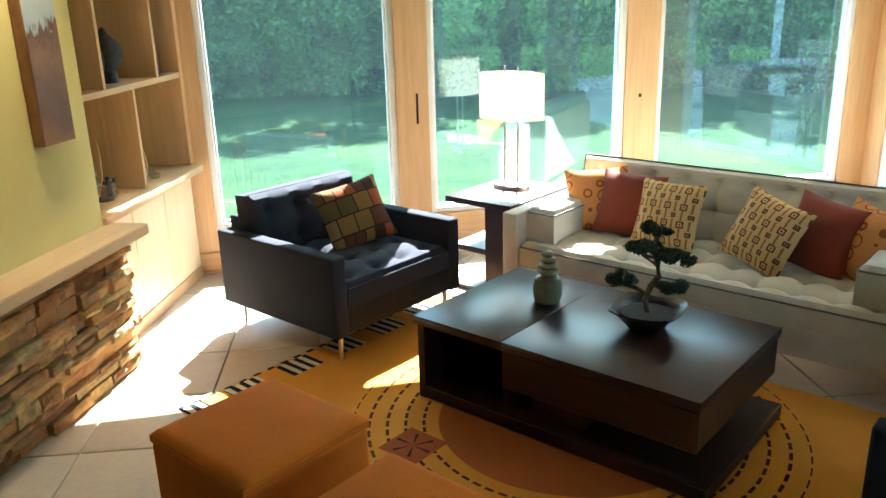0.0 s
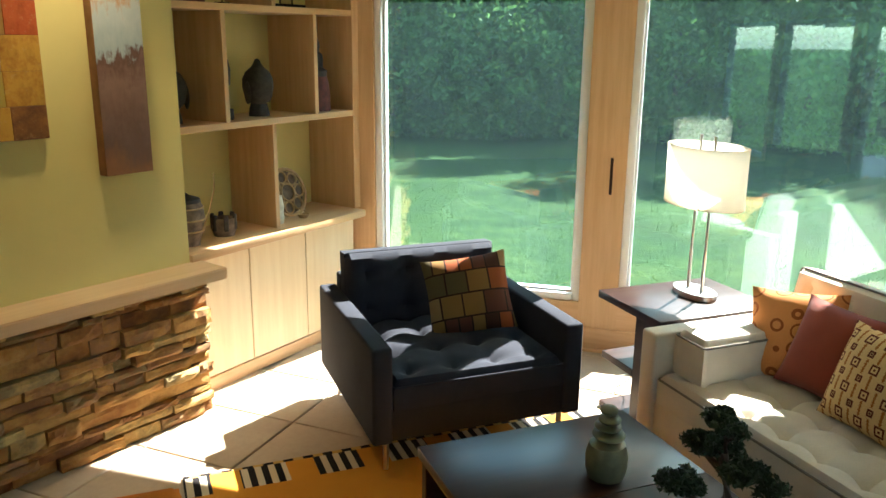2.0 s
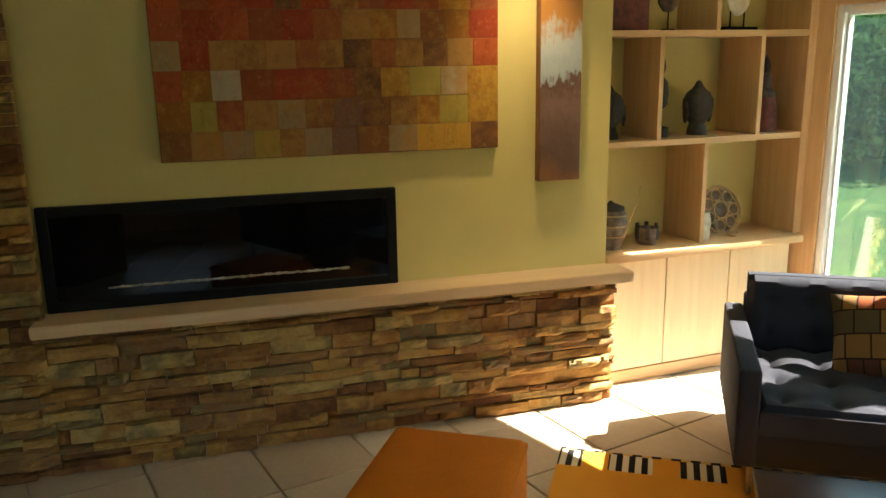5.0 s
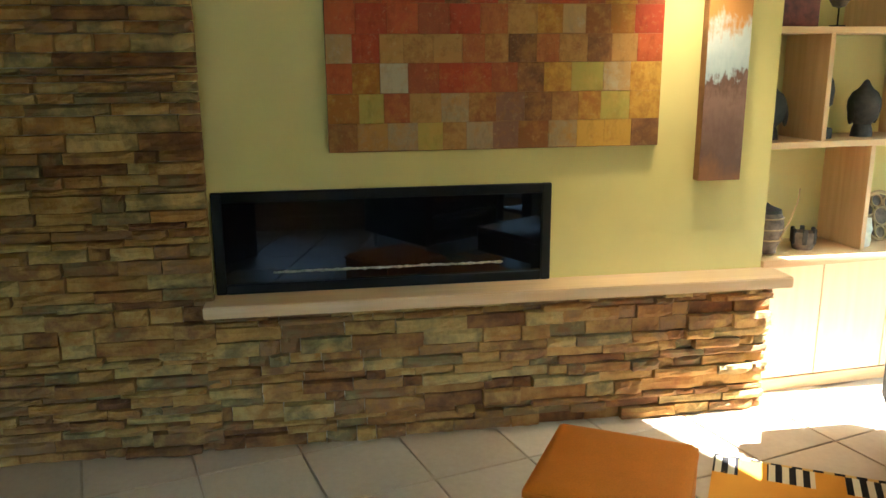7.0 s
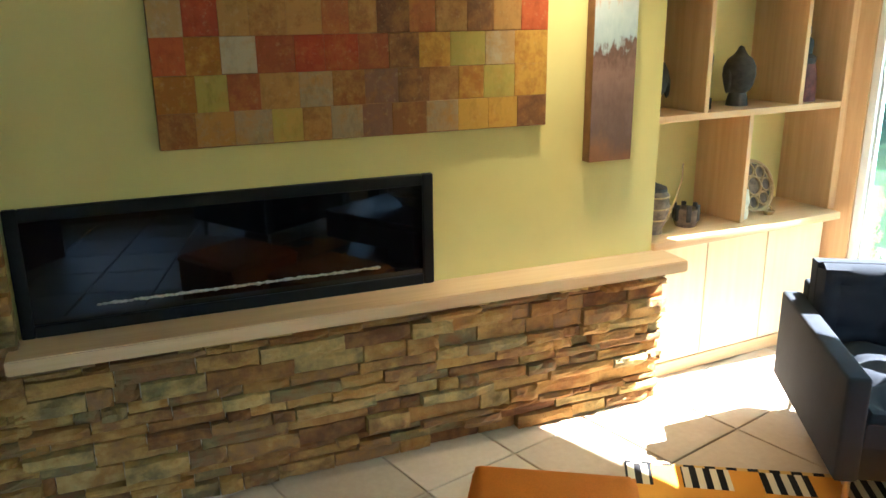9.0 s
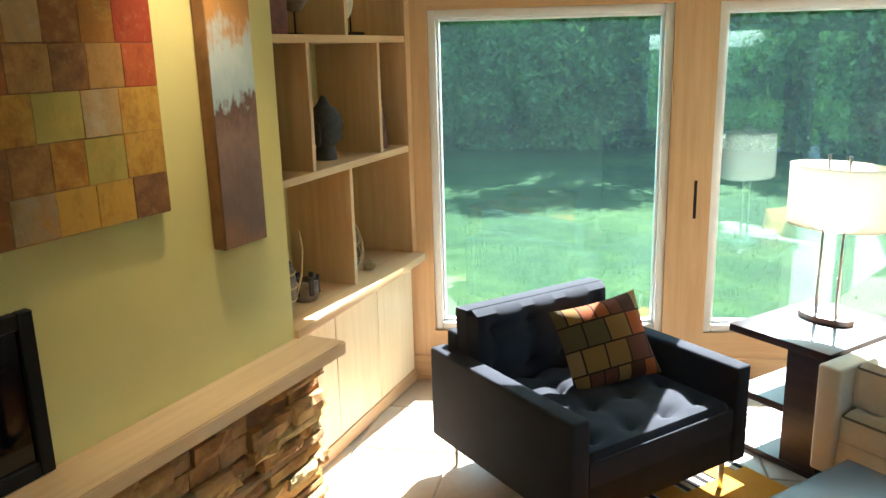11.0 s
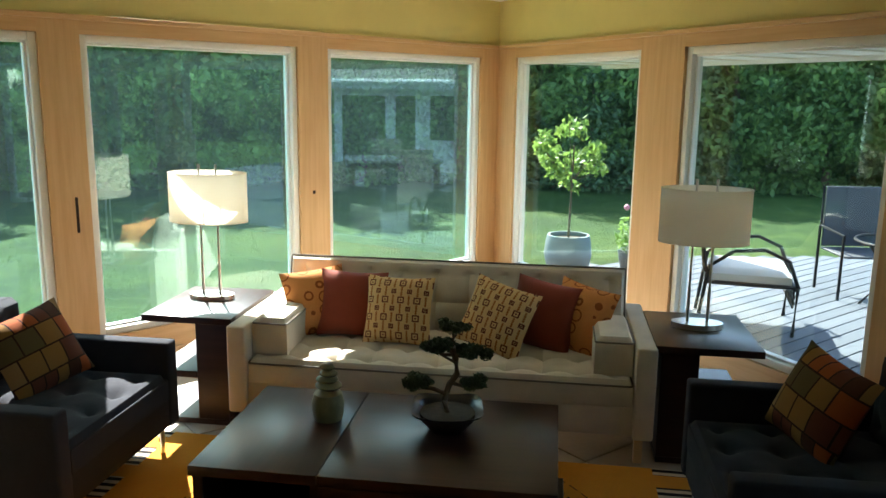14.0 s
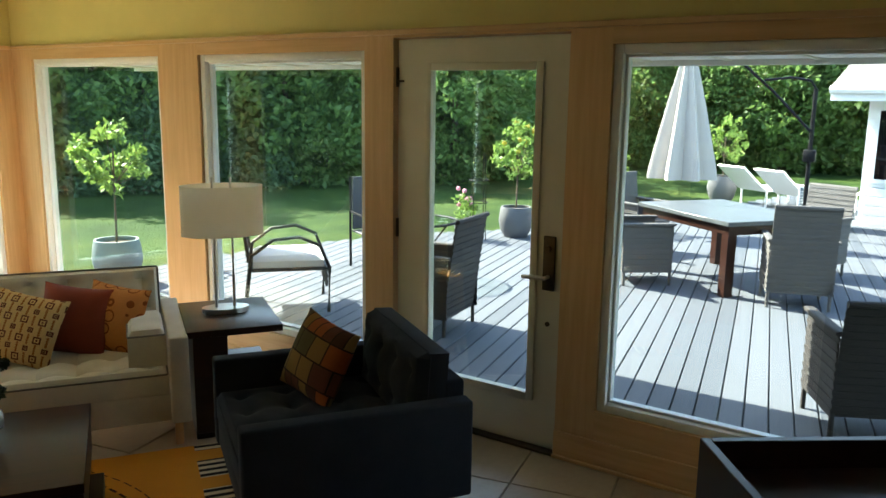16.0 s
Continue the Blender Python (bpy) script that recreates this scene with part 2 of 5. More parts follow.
# ---- window wall and deck wall ----
def window_wall(name, m, length, holes, start=0.0, thick=0.12):
    """A wood-faced wall with openings; holes: (from, to, sill, head) along it."""
    base = thing(name, m, "maple-panelled wall with tall windows", "wall", "", "structure")
    bm = bmesh.new()
    edges = [start] + [v for h in holes for v in h[:2]] + [length]
    for a, b in zip(edges[::2], edges[1::2]):
        box((a, 0, 0), (b, thick, TOP), 0, 1, bm)
    part("post_panel", bm, M["maple"], base, "honey maple panelling", smooth=False)
    bm = bmesh.new()
    for a, b, s, h in holes:
        if s > 0.01:
            box((a, 0, 0), (b, thick, s), 0, 1, bm)
    part("sill_panel", bm, M["maple_x"], base, "honey maple panelling", smooth=False)
    bm = bmesh.new()
    for a, b, s, h in holes:
        box((a, 0, h), (b, thick, TOP), 0, 1, bm)
    part("header_panel", bm, M["maple_x"], base, "honey maple header", smooth=False)
    part("upper_wall", box((start, 0.0, TOP), (length, thick, CEIL + 0.1)), M["olive"], base, "olive yellow painted plaster", smooth=False)
    part("trim", box((start, -0.022, TOP - 0.012), (length, 0.0, TOP + 0.016), 0.004, 1), M["maple_x"], base)
    bm = bmesh.new()
    prev = start
    for a, b, s, h in [x for x in holes if x[2] < 0.01] + [(length, length, 0, 0)]:
        box((prev, -0.014, 0), (a, 0, 0.14), 0.003, 1, bm)
        box((prev, -0.03, 0), (a, -0.014, 0.02), 0.004, 1, bm)
        prev = b
    part("baseboard", bm, M["maple_x"], base, "honey maple baseboard")
    return base


def window(name, m, a, b, s, h, glass, y=0.02):
    win = thing(name, m, "tall fixed window with a white frame", "window", "", "structure")
    w = 0.042
    for nm, lo, hi in (("jamb", (a, y, s), (a + w, y + 0.09, h)), ("jamb", (b - w, y, s), (b, y + 0.09, h)), ("head", (a + w, y, h - w), (b - w, y + 0.09, h)), ("sill", (a + w, y, s), (b - w, y + 0.09, s + w))):
        part(nm, box(lo, hi, 0.006, 2), M["white"], win)
    for nm, lo, hi in (("stop", (a + w, y + 0.03, s + w), (a + w + 0.014, y + 0.075, h - w)), ("stop", (b - w - 0.014, y + 0.03, s + w), (b - w, y + 0.075, h - w)), ("stop", (a + w, y + 0.03, s + w), (b - w, y + 0.075, s + w + 0.014)), ("stop", (a + w, y + 0.03, h - w - 0.014), (b - w, y + 0.075, h - w))):
        part(nm, box(lo, hi, 0.003, 1), M["white"], win)
    pane = part("pane", box((a + w, y + 0.05, s + w), (b - w, y + 0.056, h - w)), glass, win, smooth=False)
    pane.visible_shadow = False
    return win


W_HOLES = [(-0.05, 1.18, SILL, HEAD), (1.395, 2.79, SILL, HEAD), (3.03, 4.55, SILL, HEAD)]
window_wall("wall_north", WALL_W, 4.76, W_HOLES, -0.22)
for i, hole in enumerate(W_HOLES):
    window("window_%d" % (i + 1), WALL_W, *hole, M["glass"])
# the last opening is unseen, added to let daylight into the room's dark end
R_HOLES = [(0.27, 1.80, SILL, HEAD), (2.19, 3.55, SILL, HEAD), (3.745, 4.755, 0.0, 2.05), (4.96, 6.62, SILL, HEAD), (6.85, 8.45, SILL, HEAD)]
window_wall("wall_east", WALL_R, 8.9, R_HOLES, 0.0)
# the fourth one glazes that added opening
for i, hole in enumerate([R_HOLES[0], R_HOLES[1], R_HOLES[3], R_HOLES[4]]):
    window("window_%d" % (i + 4), WALL_R, *hole, M["glass_clear"])

# knots in the panelling
for s, z, w, h in ((1.318, 1.01, 0.008, 0.10), (2.90, 1.02, 0.012, 0.012)):
    tagged(struct("wood_knot", box((s - w, -0.0015, z - h), (s + w, 0.001, z + h), 0.0012, 1), M["espresso"], "dark bark knot in the maple panelling", None, WALL_W))


def glazed_door(m, a, b):
    d = thing("door_1", m, "closed cream glazed patio door with a bronze lever", "door", "", "structure")
    y0, y1, z0, z1 = 0.03, 0.075, 0.015, 2.04
    ga, gb, gz0, gz1 = a + 0.22, b - 0.17, 0.28, 1.89
    bm = bmesh.new()
    box((a + 0.012, y0, z0), (ga, y1, z1), 0, 1, bm), box((gb, y0, z0), (b - 0.012, y1, z1), 0, 1, bm)
    box((ga, y0, z0), (gb, y1, gz0), 0, 1, bm), box((ga, y0, gz1), (gb, y1, z1), 0, 1, bm)
    part("door_leaf", bm, M["door_paint"], d, smooth=False)
    for lo, hi in (((ga - 0.03, y0 - 0.014, gz0 - 0.03), (ga + 0.008, y0, gz1 + 0.03)), ((gb - 0.008, y0 - 0.014, gz0 - 0.03), (gb + 0.03, y0, gz1 + 0.03)), ((ga + 0.008, y0 - 0.014, gz0 - 0.03), (gb - 0.008, y0, gz0 + 0.008)), ((ga + 0.008, y0 - 0.014, gz1 - 0.008), (gb - 0.008, y0, gz1 + 0.03))):
        part("glazing_bead", box(lo, hi, 0.004, 2), M["door_paint"], d)
    pane = part("pane", box((ga, y0 + 0.02, gz0), (gb, y0 + 0.026, gz1)), M["glass_clear"], d, smooth=False)
    pane.visible_shadow = False
    x = b - 0.075
    plate = part("lock_plate", box((x - 0.032, y0 - 0.016, 0.83), (x + 0.032, y0, 1.10), 0.006, 2), M["bronze"], d, "dark bronze lock plate")
    part("lever", tube([(x, y0 - 0.012, 0.90), (x, y0 - 0.055, 0.90), (x - 0.03, y0 - 0.06, 0.90), (x - 0.12, y0 - 0.058, 0.895)], 0.010, False, 8), M["steel"], plate)
    part("thumb_turn", cyl(0.016, 0.014, 0, 0.02, 16, None, pose(x, y0 - 0.016, 1.04, 90, 0, 0)), M["bronze"], plate)
    part("keyhole", cyl(0.012, 0.012, 0, 0.006, 14, None, pose(x, y0, 0.66, 90, 0, 0)), M["bronze"], d)
    for z in (0.35, 1.0, 1.80):
        part("hinge", cyl(0.009, 0.009, z, z + 0.10, 10, None, pose(a + 0.012, y0 - 0.008, 0)), M["bronze"], d)
    part("hinge_stay", rod((a + 0.012, y0 - 0.01, 1.83), (a + 0.06, y0 - 0.02, 1.83), 0.006), M["bronze"], d)
    part("threshold", box((a, -0.02, 0), (b, 0.14, 0.014), 0.003, 1), M["bronze"], d)


M["bronze"] = plain("dark_bronze", (0.10, 0.075, 0.05), 0.35, 0.9, 0.1, 40, 0.05)
glazed_door(WALL_R, 3.745, 4.755)

# ---- fireplace wall ----
FX = -1.72  # plaster face
struct("wall_west", box((FX - 0.12, 0.80, 0.66), (FX, 3.53, CEIL + 0.05)), M["olive"], "olive yellow painted plaster wall", smooth=False)
struct("wall_west_core", box((-2.3, 0.80, 0.0), (FX - 0.122, 3.53, CEIL + 0.05)), M["olive"], "plaster wall core", smooth=False)
struct("wall_niche", box((-2.46, 3.532, 0.0), (-2.3, 5.3, CEIL + 0.05)), M["olive"], "olive yellow painted plaster niche", smooth=False)
struct("wall_south", box((-2.5, -2.36, -0.1), (3.4, -2.2, CEIL + 0.1)), M["olive"], "olive yellow painted plaster wall", smooth=False)
struct("wall_column_core", box((-2.3, -2.2, 0.0), (-1.66, 0.80, CEIL + 0.05)), M["grout"], "mortar backing of the stone column", smooth=False)
struct("wall_ledge_core", box((FX - 0.118, 0.80, 0.0), (-1.655, 3.525, 0.655)), M["grout"], "mortar backing of the stone ledge", smooth=False)
struct("wall_niche_end", box((-2.46, 4.80, 0), (-1.97, 4.98, CEIL + 0.05)), M["maple"], "maple end panel", smooth=False)

mantel = prism([(FX, 0.86), (-1.515, 0.86), (-1.515, 3.585), (FX, 3.585)], 0.655, 0.708)
bmesh.ops.bevel(mantel, geom=mantel.edges[:], offset=0.005, segments=2, affect="EDGES")
struct("mantel_shelf", mantel, M["maple_y"], "long pale maple mantel ledge")

# ---- built-in bookcase ----
BOOK = pose(-1.775, 3.545, 0, 0, 0, 94.9)  # x runs along its front towards the windows, y points into the wall
bookcase = thing("bookcase", BOOK, "built-in maple bookcase with open compartments above cupboards", "bookcase")
BL, BD = 1.25, 0.36
part("counter", box((-0.02, -0.075, 0.70), (BL + 0.01, BD, 0.742), 0.005, 2), M["maple_x"], bookcase, "pale maple counter")
part("cupboard_body", box((0.0, 0.03, 0.0), (BL, BD, 0.70)), M["maple_pale"], bookcase, smooth=False)
for a, b in ((0.012, 0.40), (0.406, 0.82), (0.826, BL - 0.01)):
    part("cupboard_door", box((a, 0.006, 0.075), (b, 0.03, 0.69), 0.002, 1), M["maple_pale"], bookcase)
part("plinth", box((0.0, 0.0, 0.0), (BL, 0.03, 0.07), 0.003, 1), M["maple_x"], bookcase)
for z in (1.285, 1.835):
    part("shelf", box((0.0, 0.0, z), (BL, BD - 0.02, z + 0.032), 0.002, 1), M["maple_x"], bookcase)
for x, z0, z1 in ((0.62, 0.742, 1.285), (0.315, 1.317, 1.835), (0.95, 1.317, 1.835), (0.65, 1.867, 2.43)):
    part("divider", box((x - 0.014, 0.004, z0), (x + 0.014, BD - 0.02, z1), 0.002, 1), M["maple"], bookcase)
part("side_panel", box((BL - 0.004, -0.004, 0.742), (BL + 0.05, BD, 2.43), 0.002, 1), M["maple"], bookcase)
part("side_panel", box((-0.02, 0.0, 0.742), (0.0, BD, 2.43), 0.002, 1), M["maple"], bookcase)
part("back_panel", box((0.0, BD - 0.02, 0.742), (BL, BD, 2.43)), M["olive"], bookcase, "olive yellow painted back", smooth=False)

# ---- fireplace ----
fire = thing("fireplace", pose(FX, 0, 0), "black framed linear gas fireplace set above the mantel ledge", "fireplace")
FA, FB, FZ0, FZ1 = 0.90, 2.435, 0.708, 1.168
bm = bmesh.new()
for lo, hi in (((-0.02, FA, FZ0), (0.024, FA + 0.045, FZ1)), ((-0.02, FB - 0.045, FZ0), (0.024, FB, FZ1)), ((-0.02, FA + 0.045, FZ0), (0.024, FB - 0.045, FZ0 + 0.045)), ((-0.02, FA + 0.045, FZ1 - 0.045), (0.024, FB - 0.045, FZ1))):
    box(lo, hi, 0.004, 1, bm)
part("frame", bm, M["black_metal"], fire)
part("firebox", box((0.001, FA + 0.03, FZ0 + 0.03), (0.006, FB - 0.03, FZ1 - 0.03)), M["black_metal"], fire, smooth=False)
M["fire_glass"] = plain("black_fire_glass", (0.004, 0.004, 0.005), 0.03, 0, 0.0, 5, 0)
part("glass_front", box((0.008, FA + 0.045, FZ0 + 0.045), (0.012, FB - 0.045, FZ1 - 0.045)), M["fire_glass"], fire, "dark reflecting glass", smooth=False)
bm = bmesh.new()
random.seed(4)
for i in range(60):
    y = FA + 0.26 + 0.0175 * i
    r = random.uniform(0.006, 0.011)
    bmesh.ops.create_icosphere(bm, subdivisions=1, radius=r, matrix=Matrix.Translation((0.013, y, FZ0 + 0.092 + random.uniform(0, 0.003))) @ Matrix.Diagonal((0.5, 1.6, 0.8, 1)))
M["ember"] = plain("pale_fire_glass_beads", (0.42, 0.36, 0.27), 0.5, 0, 0.25, 60, 0.2)
part("ember_bed", bm, M["ember"], fire, "line of pale glass beads")


# ---- seating ----
def tapered_leg(bm_at, h=0.14, r=0.014):
    return rod((bm_at[0], bm_at[1], 0), (bm_at[0], bm_at[1], h), r * 0.75, 8, None, r)


def armchair(m, label):
    """Width along x, front towards -y, origin on the floor in the middle."""
    c = thing("armchair", m, label, "armchair", "armchairs facing each other")
    W, D = 0.935, 0.92
    part("seat_frame", box((-W / 2 + 0.075, -D / 2 + 0.01, 0.15), (W / 2 - 0.075, D / 2 - 0.05, 0.285), 0.01, 2), M["navy"], c)
    for s in (-1, 1):
        x0, x1 = sorted((s * W / 2, s * (W / 2 - 0.085)))
        arm = part("armrest", box((x0, -D / 2, 0.145), (x1, D / 2, 0.555), 0.014, 3), M["navy"], c)
        part("piping", tube([((x1 if s > 0 else x0) - s * 0.008, -D / 2 + 0.006, 0.15), ((x1 if s > 0 else x0) - s * 0.008, -D / 2 + 0.006, 0.548), ((x1 if s > 0 else x0) - s * 0.008, D / 2 - 0.01, 0.548)], 0.004), M["navy"], arm)
    part("back_frame", box((-W / 2 + 0.085, D / 2 - 0.09, 0.15), (W / 2 - 0.085, D / 2 - 0.005, 0.62), 0.014, 3), M["navy"], c)
    w = W - 0.17
    seat = part("seat_cushion", pad(w - 0.006, D - 0.13, 0.125, 4, 4, 0.030, 0.035), M["navy"], c, "button-tufted seat cushion", pose(0, -0.06, 0.285))
    part("piping", rim_tube(w - 0.01, D - 0.134, 0.095), M["navy"], seat)
    back = part("back_cushion", pad(w - 0.01, 0.36, 0.135, 4, 2, 0.026, 0.05, bulge=0.02), M["navy"], c, "button-tufted back cushion", pose(0, D / 2 - 0.085, 0.555, 86, 0, 0))
    part("piping", rim_tube(w - 0.014, 0.356, 0.082), M["navy"], back)
    for x in (-W / 2 + 0.07, W / 2 - 0.07):
        for y in (-D / 2 + 0.06, D / 2 - 0.08):
            part("leg", tapered_leg((x, y), 0.15), M["steel"], c, "slim chrome leg")
    return c


armchair(grid(-2.782, 3.195, 0, 90), "charcoal tufted armchair with chrome legs and a patchwork pillow")
armchair(grid(0.452, 3.092, 0, -90), "charcoal tufted armchair standing with its back to the patio door")


def sofa(m):
    c = thing("sofa", m, "oatmeal linen sofa with a tufted seat and back", "sofa")
    W, D = 2.06, 0.88
    part("seat_frame", box((-W / 2 + 0.085, -D / 2 + 0.02, 0.14), (W / 2 - 0.085, D / 2 - 0.06, 0.285), 0.012, 2), M["beige"], c)
    for s in (-1, 1):
        x0, x1 = sorted((s * W / 2, s * (W / 2 - 0.095)))
        part("armrest", box((x0, -D / 2, 0.13), (x1, D / 2 - 0.04, 0.575), 0.012, 3), M["beige"], c)
        bolster = part("arm_cushion", pad(0.42, 0.18, 0.185, 0, 0, 0, 0.03), M["beige"], c, "loose arm bolster", pose(s * (W / 2 - 0.19), -D / 2 + 0.30, 0.41, 0, 0, 90))
        part("piping", rim_tube(0.416, 0.176, 0.160), M["piping"], bolster)
    part("back_frame", box((-W / 2 + 0.095, D / 2 - 0.13, 0.14), (W / 2 - 0.095, D / 2 - 0.02, 0.70), 0.014, 3), M["beige"], c)
    w = W - 0.20
    seat = part("seat_cushion", pad(w, D - 0.16, 0.125, 11, 4, 0.028, 0.035, seam=0.010), M["beige"], c, "button-tufted seat cushion", pose(0, -0.06, 0.285))
    part("piping", rim_tube(w - 0.004, D - 0.164, 0.10), M["piping"], seat)
    back = part("back_cushion", pad(w, 0.46, 0.13, 10, 3, 0.026, 0.04, seam=0.011), M["beige"], c, "tufted back cushion", pose(0, D / 2 - 0.115, 0.55, 78, 0, 0))
    part("piping", rim_tube(w - 0.004, 0.456, 0.10), M["piping"], back)
    for x in (-W / 2 + 0.06, W / 2 - 0.06):
        for y in (-D / 2 + 0.06, D / 2 - 0.12):
            part("leg", box((x - 0.02, y - 0.02, 0), (x + 0.02, y + 0.02, 0.14), 0.003, 1), M["maple"], c, "square wooden leg")


sofa(grid(-1.12, 4.27))


def coffee_table(m):
    c = thing("coffee_table", m, "dark espresso storage coffee table with an open end and low shelf", "coffee table")
    L, W = 1.30, 0.80
    x = -L / 2 + 0.47
    part("tabletop", box((-L / 2, -W / 2, 0.362), (x - 0.0015, W / 2, 0.40), 0.003, 2), M["espresso_y"], c)
    part("tabletop", box((x + 0.0015, -W / 2, 0.362), (L / 2, W / 2, 0.40), 0.003, 2), M["espresso"], c)
    part("drawer_case", box((x + 0.02, -W / 2 + 0.018, 0.20), (L / 2 - 0.006, W / 2 - 0.018, 0.358), 0.003, 1), M["espresso"], c)
    part("drawer_front", box((x + 0.004, -W / 2 + 0.004, 0.20), (L / 2 - 0.004, -W / 2 + 0.018, 0.357), 0.002, 1), M["espresso"], c)
    part("side_panel", box((-L / 2 + 0.01, -W / 2 + 0.012, 0.0), (-L / 2 + 0.05, W / 2 - 0.012, 0.362), 0.003, 1), M["espresso_y"], c)
    part("side_panel", box((x - 0.05, -W / 2 + 0.08, 0.07), (x + 0.02, W / 2 - 0.012, 0.362), 0.003, 1), M["espresso_y"], c)
    part("back_panel", box((-L / 2 + 0.05, W / 2 - 0.05, 0.07), (x - 0.05, W / 2 - 0.02, 0.362), 0.003, 1), M["espresso_y"], c)
    part("low_shelf", box((-L / 2 + 0.05, -W / 2 + 0.012, 0.012), (L / 2 + 0.035, W / 2 - 0.012, 0.07), 0.003, 1), M["espresso"], c)
    part("support", box((L / 2 - 0.75, -W / 2 + 0.11, 0.07), (L / 2 - 0.50, W / 2 - 0.2, 0.20), 0.003, 1), M["espresso"], c)
    for sx in (-0.4, 0.5):
        for sy in (-0.3, 0.3):
            part("foot", cyl(0.018, 0.018, 0, 0.013, 12, None, pose(sx, sy, 0)), M["black_metal"], c)


coffee_table(grid(-1.183, 3.14))


def end_table(m, label):
    c = thing("end_table", m, label, "end table", "end tables beside the sofa")
    w, d = 0.48, 0.62
    part("tabletop", box((-w / 2, -d / 2, 0.545), (w / 2, d / 2, 0.58), 0.003, 2), M["espresso_y"], c)
    part("side_panel", box((w / 2 - 0.20, -d / 2 + 0.02, 0.03), (w / 2 - 0.03, d / 2 - 0.02, 0.545), 0.003, 1), M["espresso"], c)
    part("shelf", box((-w / 2 + 0.03, -d / 2 + 0.02, 0.25), (w / 2 - 0.20, d / 2 - 0.02, 0.285), 0.003, 1), M["espresso_y"], c)
    part("base", box((-w / 2 + 0.03, -d / 2 + 0.02, 0.0), (w / 2 - 0.03, d / 2 - 0.02, 0.03), 0.003, 1), M["espresso_y"], c)


end_table(grid(-2.405, 4.24), "dark espresso end table beside the sofa, its top in sunlight")
end_table(grid(0.145, 4.19, 0, 180), "dark espresso end table between the sofa and an armchair")

M["shade"] = fabric("cream_linen_shade", (0.74, 0.68, 0.54), 0.05, 0.9, 500, 0.1)
_s = M["shade"].node_tree
_tl = _s.nodes.new("ShaderNodeBsdfTranslucent")
_tl.inputs[0].default_value = (0.94, 0.91, 0.84, 1)
_mx = _s.nodes.new("ShaderNodeMixShader")
_mx.inputs[0].default_value = 0.75
_s.links.new(_s.nodes["Principled BSDF"].outputs[0], _mx.inputs[1])
_s.links.new(_tl.outputs[0], _mx.inputs[2])
_s.links.new(_mx.outputs[0], _s.nodes["Material Output"].inputs[0])


def oval(rx, ry, z0, z1, wall=0.003, seg=40):
    bm = bmesh.new()
    rings = [[bm.verts.new((a * math.cos(2 * math.pi * k / seg), b * math.sin(2 * math.pi * k / seg), z)) for k in range(seg)] for a, b, z in ((rx, ry, z0), (rx, ry, z1), (rx - wall, ry - wall, z1), (rx - wall, ry - wall, z0))]
    for i in range(4):
        for k in range(seg):
            bm.faces.new((rings[i][k], rings[i][(k + 1) % seg], rings[(i + 1) % 4][(k + 1) % seg], rings[(i + 1) % 4][k]))
    return bm


def table_lamp(m, label):
    c = thing("table_lamp", m, label, "table lamp", "twin-pole table lamps")
    bm = cyl(1, 1, 0, 1, 40)
    bmesh.ops.transform(bm, matrix=Matrix.Diagonal((0.125, 0.075, 0.026, 1)), verts=bm.verts)
    part("base", bm, M["steel"], c, "oval brushed steel base")
    for s in (-1, 1):
        pole = part("pole", rod((s * 0.048, 0, 0.026), (s * 0.048, 0, 0.73), 0.006, 10), M["steel"], c)
        part("sleeve", rod((s * 0.048, 0, 0.026), (s * 0.048, 0, 0.20), 0.0085, 10), M["steel"], pole)
        part("finial", rod((s * 0.048, 0, 0.715), (s * 0.048, 0, 0.735), 0.007, 10), M["steel"], pole)
    part("crossbar", rod((-0.048, 0, 0.48), (0.048, 0, 0.48), 0.005), M["steel"], c)
    shade = part("shade", oval(0.215, 0.14, 0.43, 0.69), M["shade"], c, "oval cream linen drum shade")
    part("shade_rim", oval(0.2165, 0.1415, 0.684, 0.692), M["shade"], shade)
    part("shade_rim", oval(0.2165, 0.1415, 0.428, 0.436), M["shade"], shade)


table_lamp(grid(-2.43, 4.31, 0.58), "cream oval drum lamp on two steel poles, sunlit")
table_lamp(grid(0.14, 4.24, 0.58), "cream oval drum lamp on two steel poles, in shade")


def ottoman(m, label):
    c = thing("ottoman", m, label, "ottoman", "orange cube ottomans")
    w = 0.50
    part("body", box((-w / 2, -w / 2, 0.02), (w / 2, w / 2, 0.385), 0.022, 4), M["orange"], c)
    top = part("seat_pad", pad(w - 0.002, w - 0.002, 0.040, 0, 0, 0, 0.016, 0.02, 0, 0.012), M["orange"], c, "", pose(0, 0, 0.375))
    part("piping", rim_tube(w - 0.002, w - 0.002, 0.014, 0.005, 0.03), M["orange"], top)
    for sx in (-1, 1):
        for sy in (-1, 1):
            part("foot", cyl(0.02, 0.02, 0, 0.022, 12, None, pose(sx * 0.18, sy * 0.18, 0)), M["black_metal"], c)


ottoman(grid(-1.59, 1.735), "burnt orange suede cube ottoman beside the rug")
ottoman(grid(-0.90, 1.64), "burnt orange suede cube ottoman beside its twin")

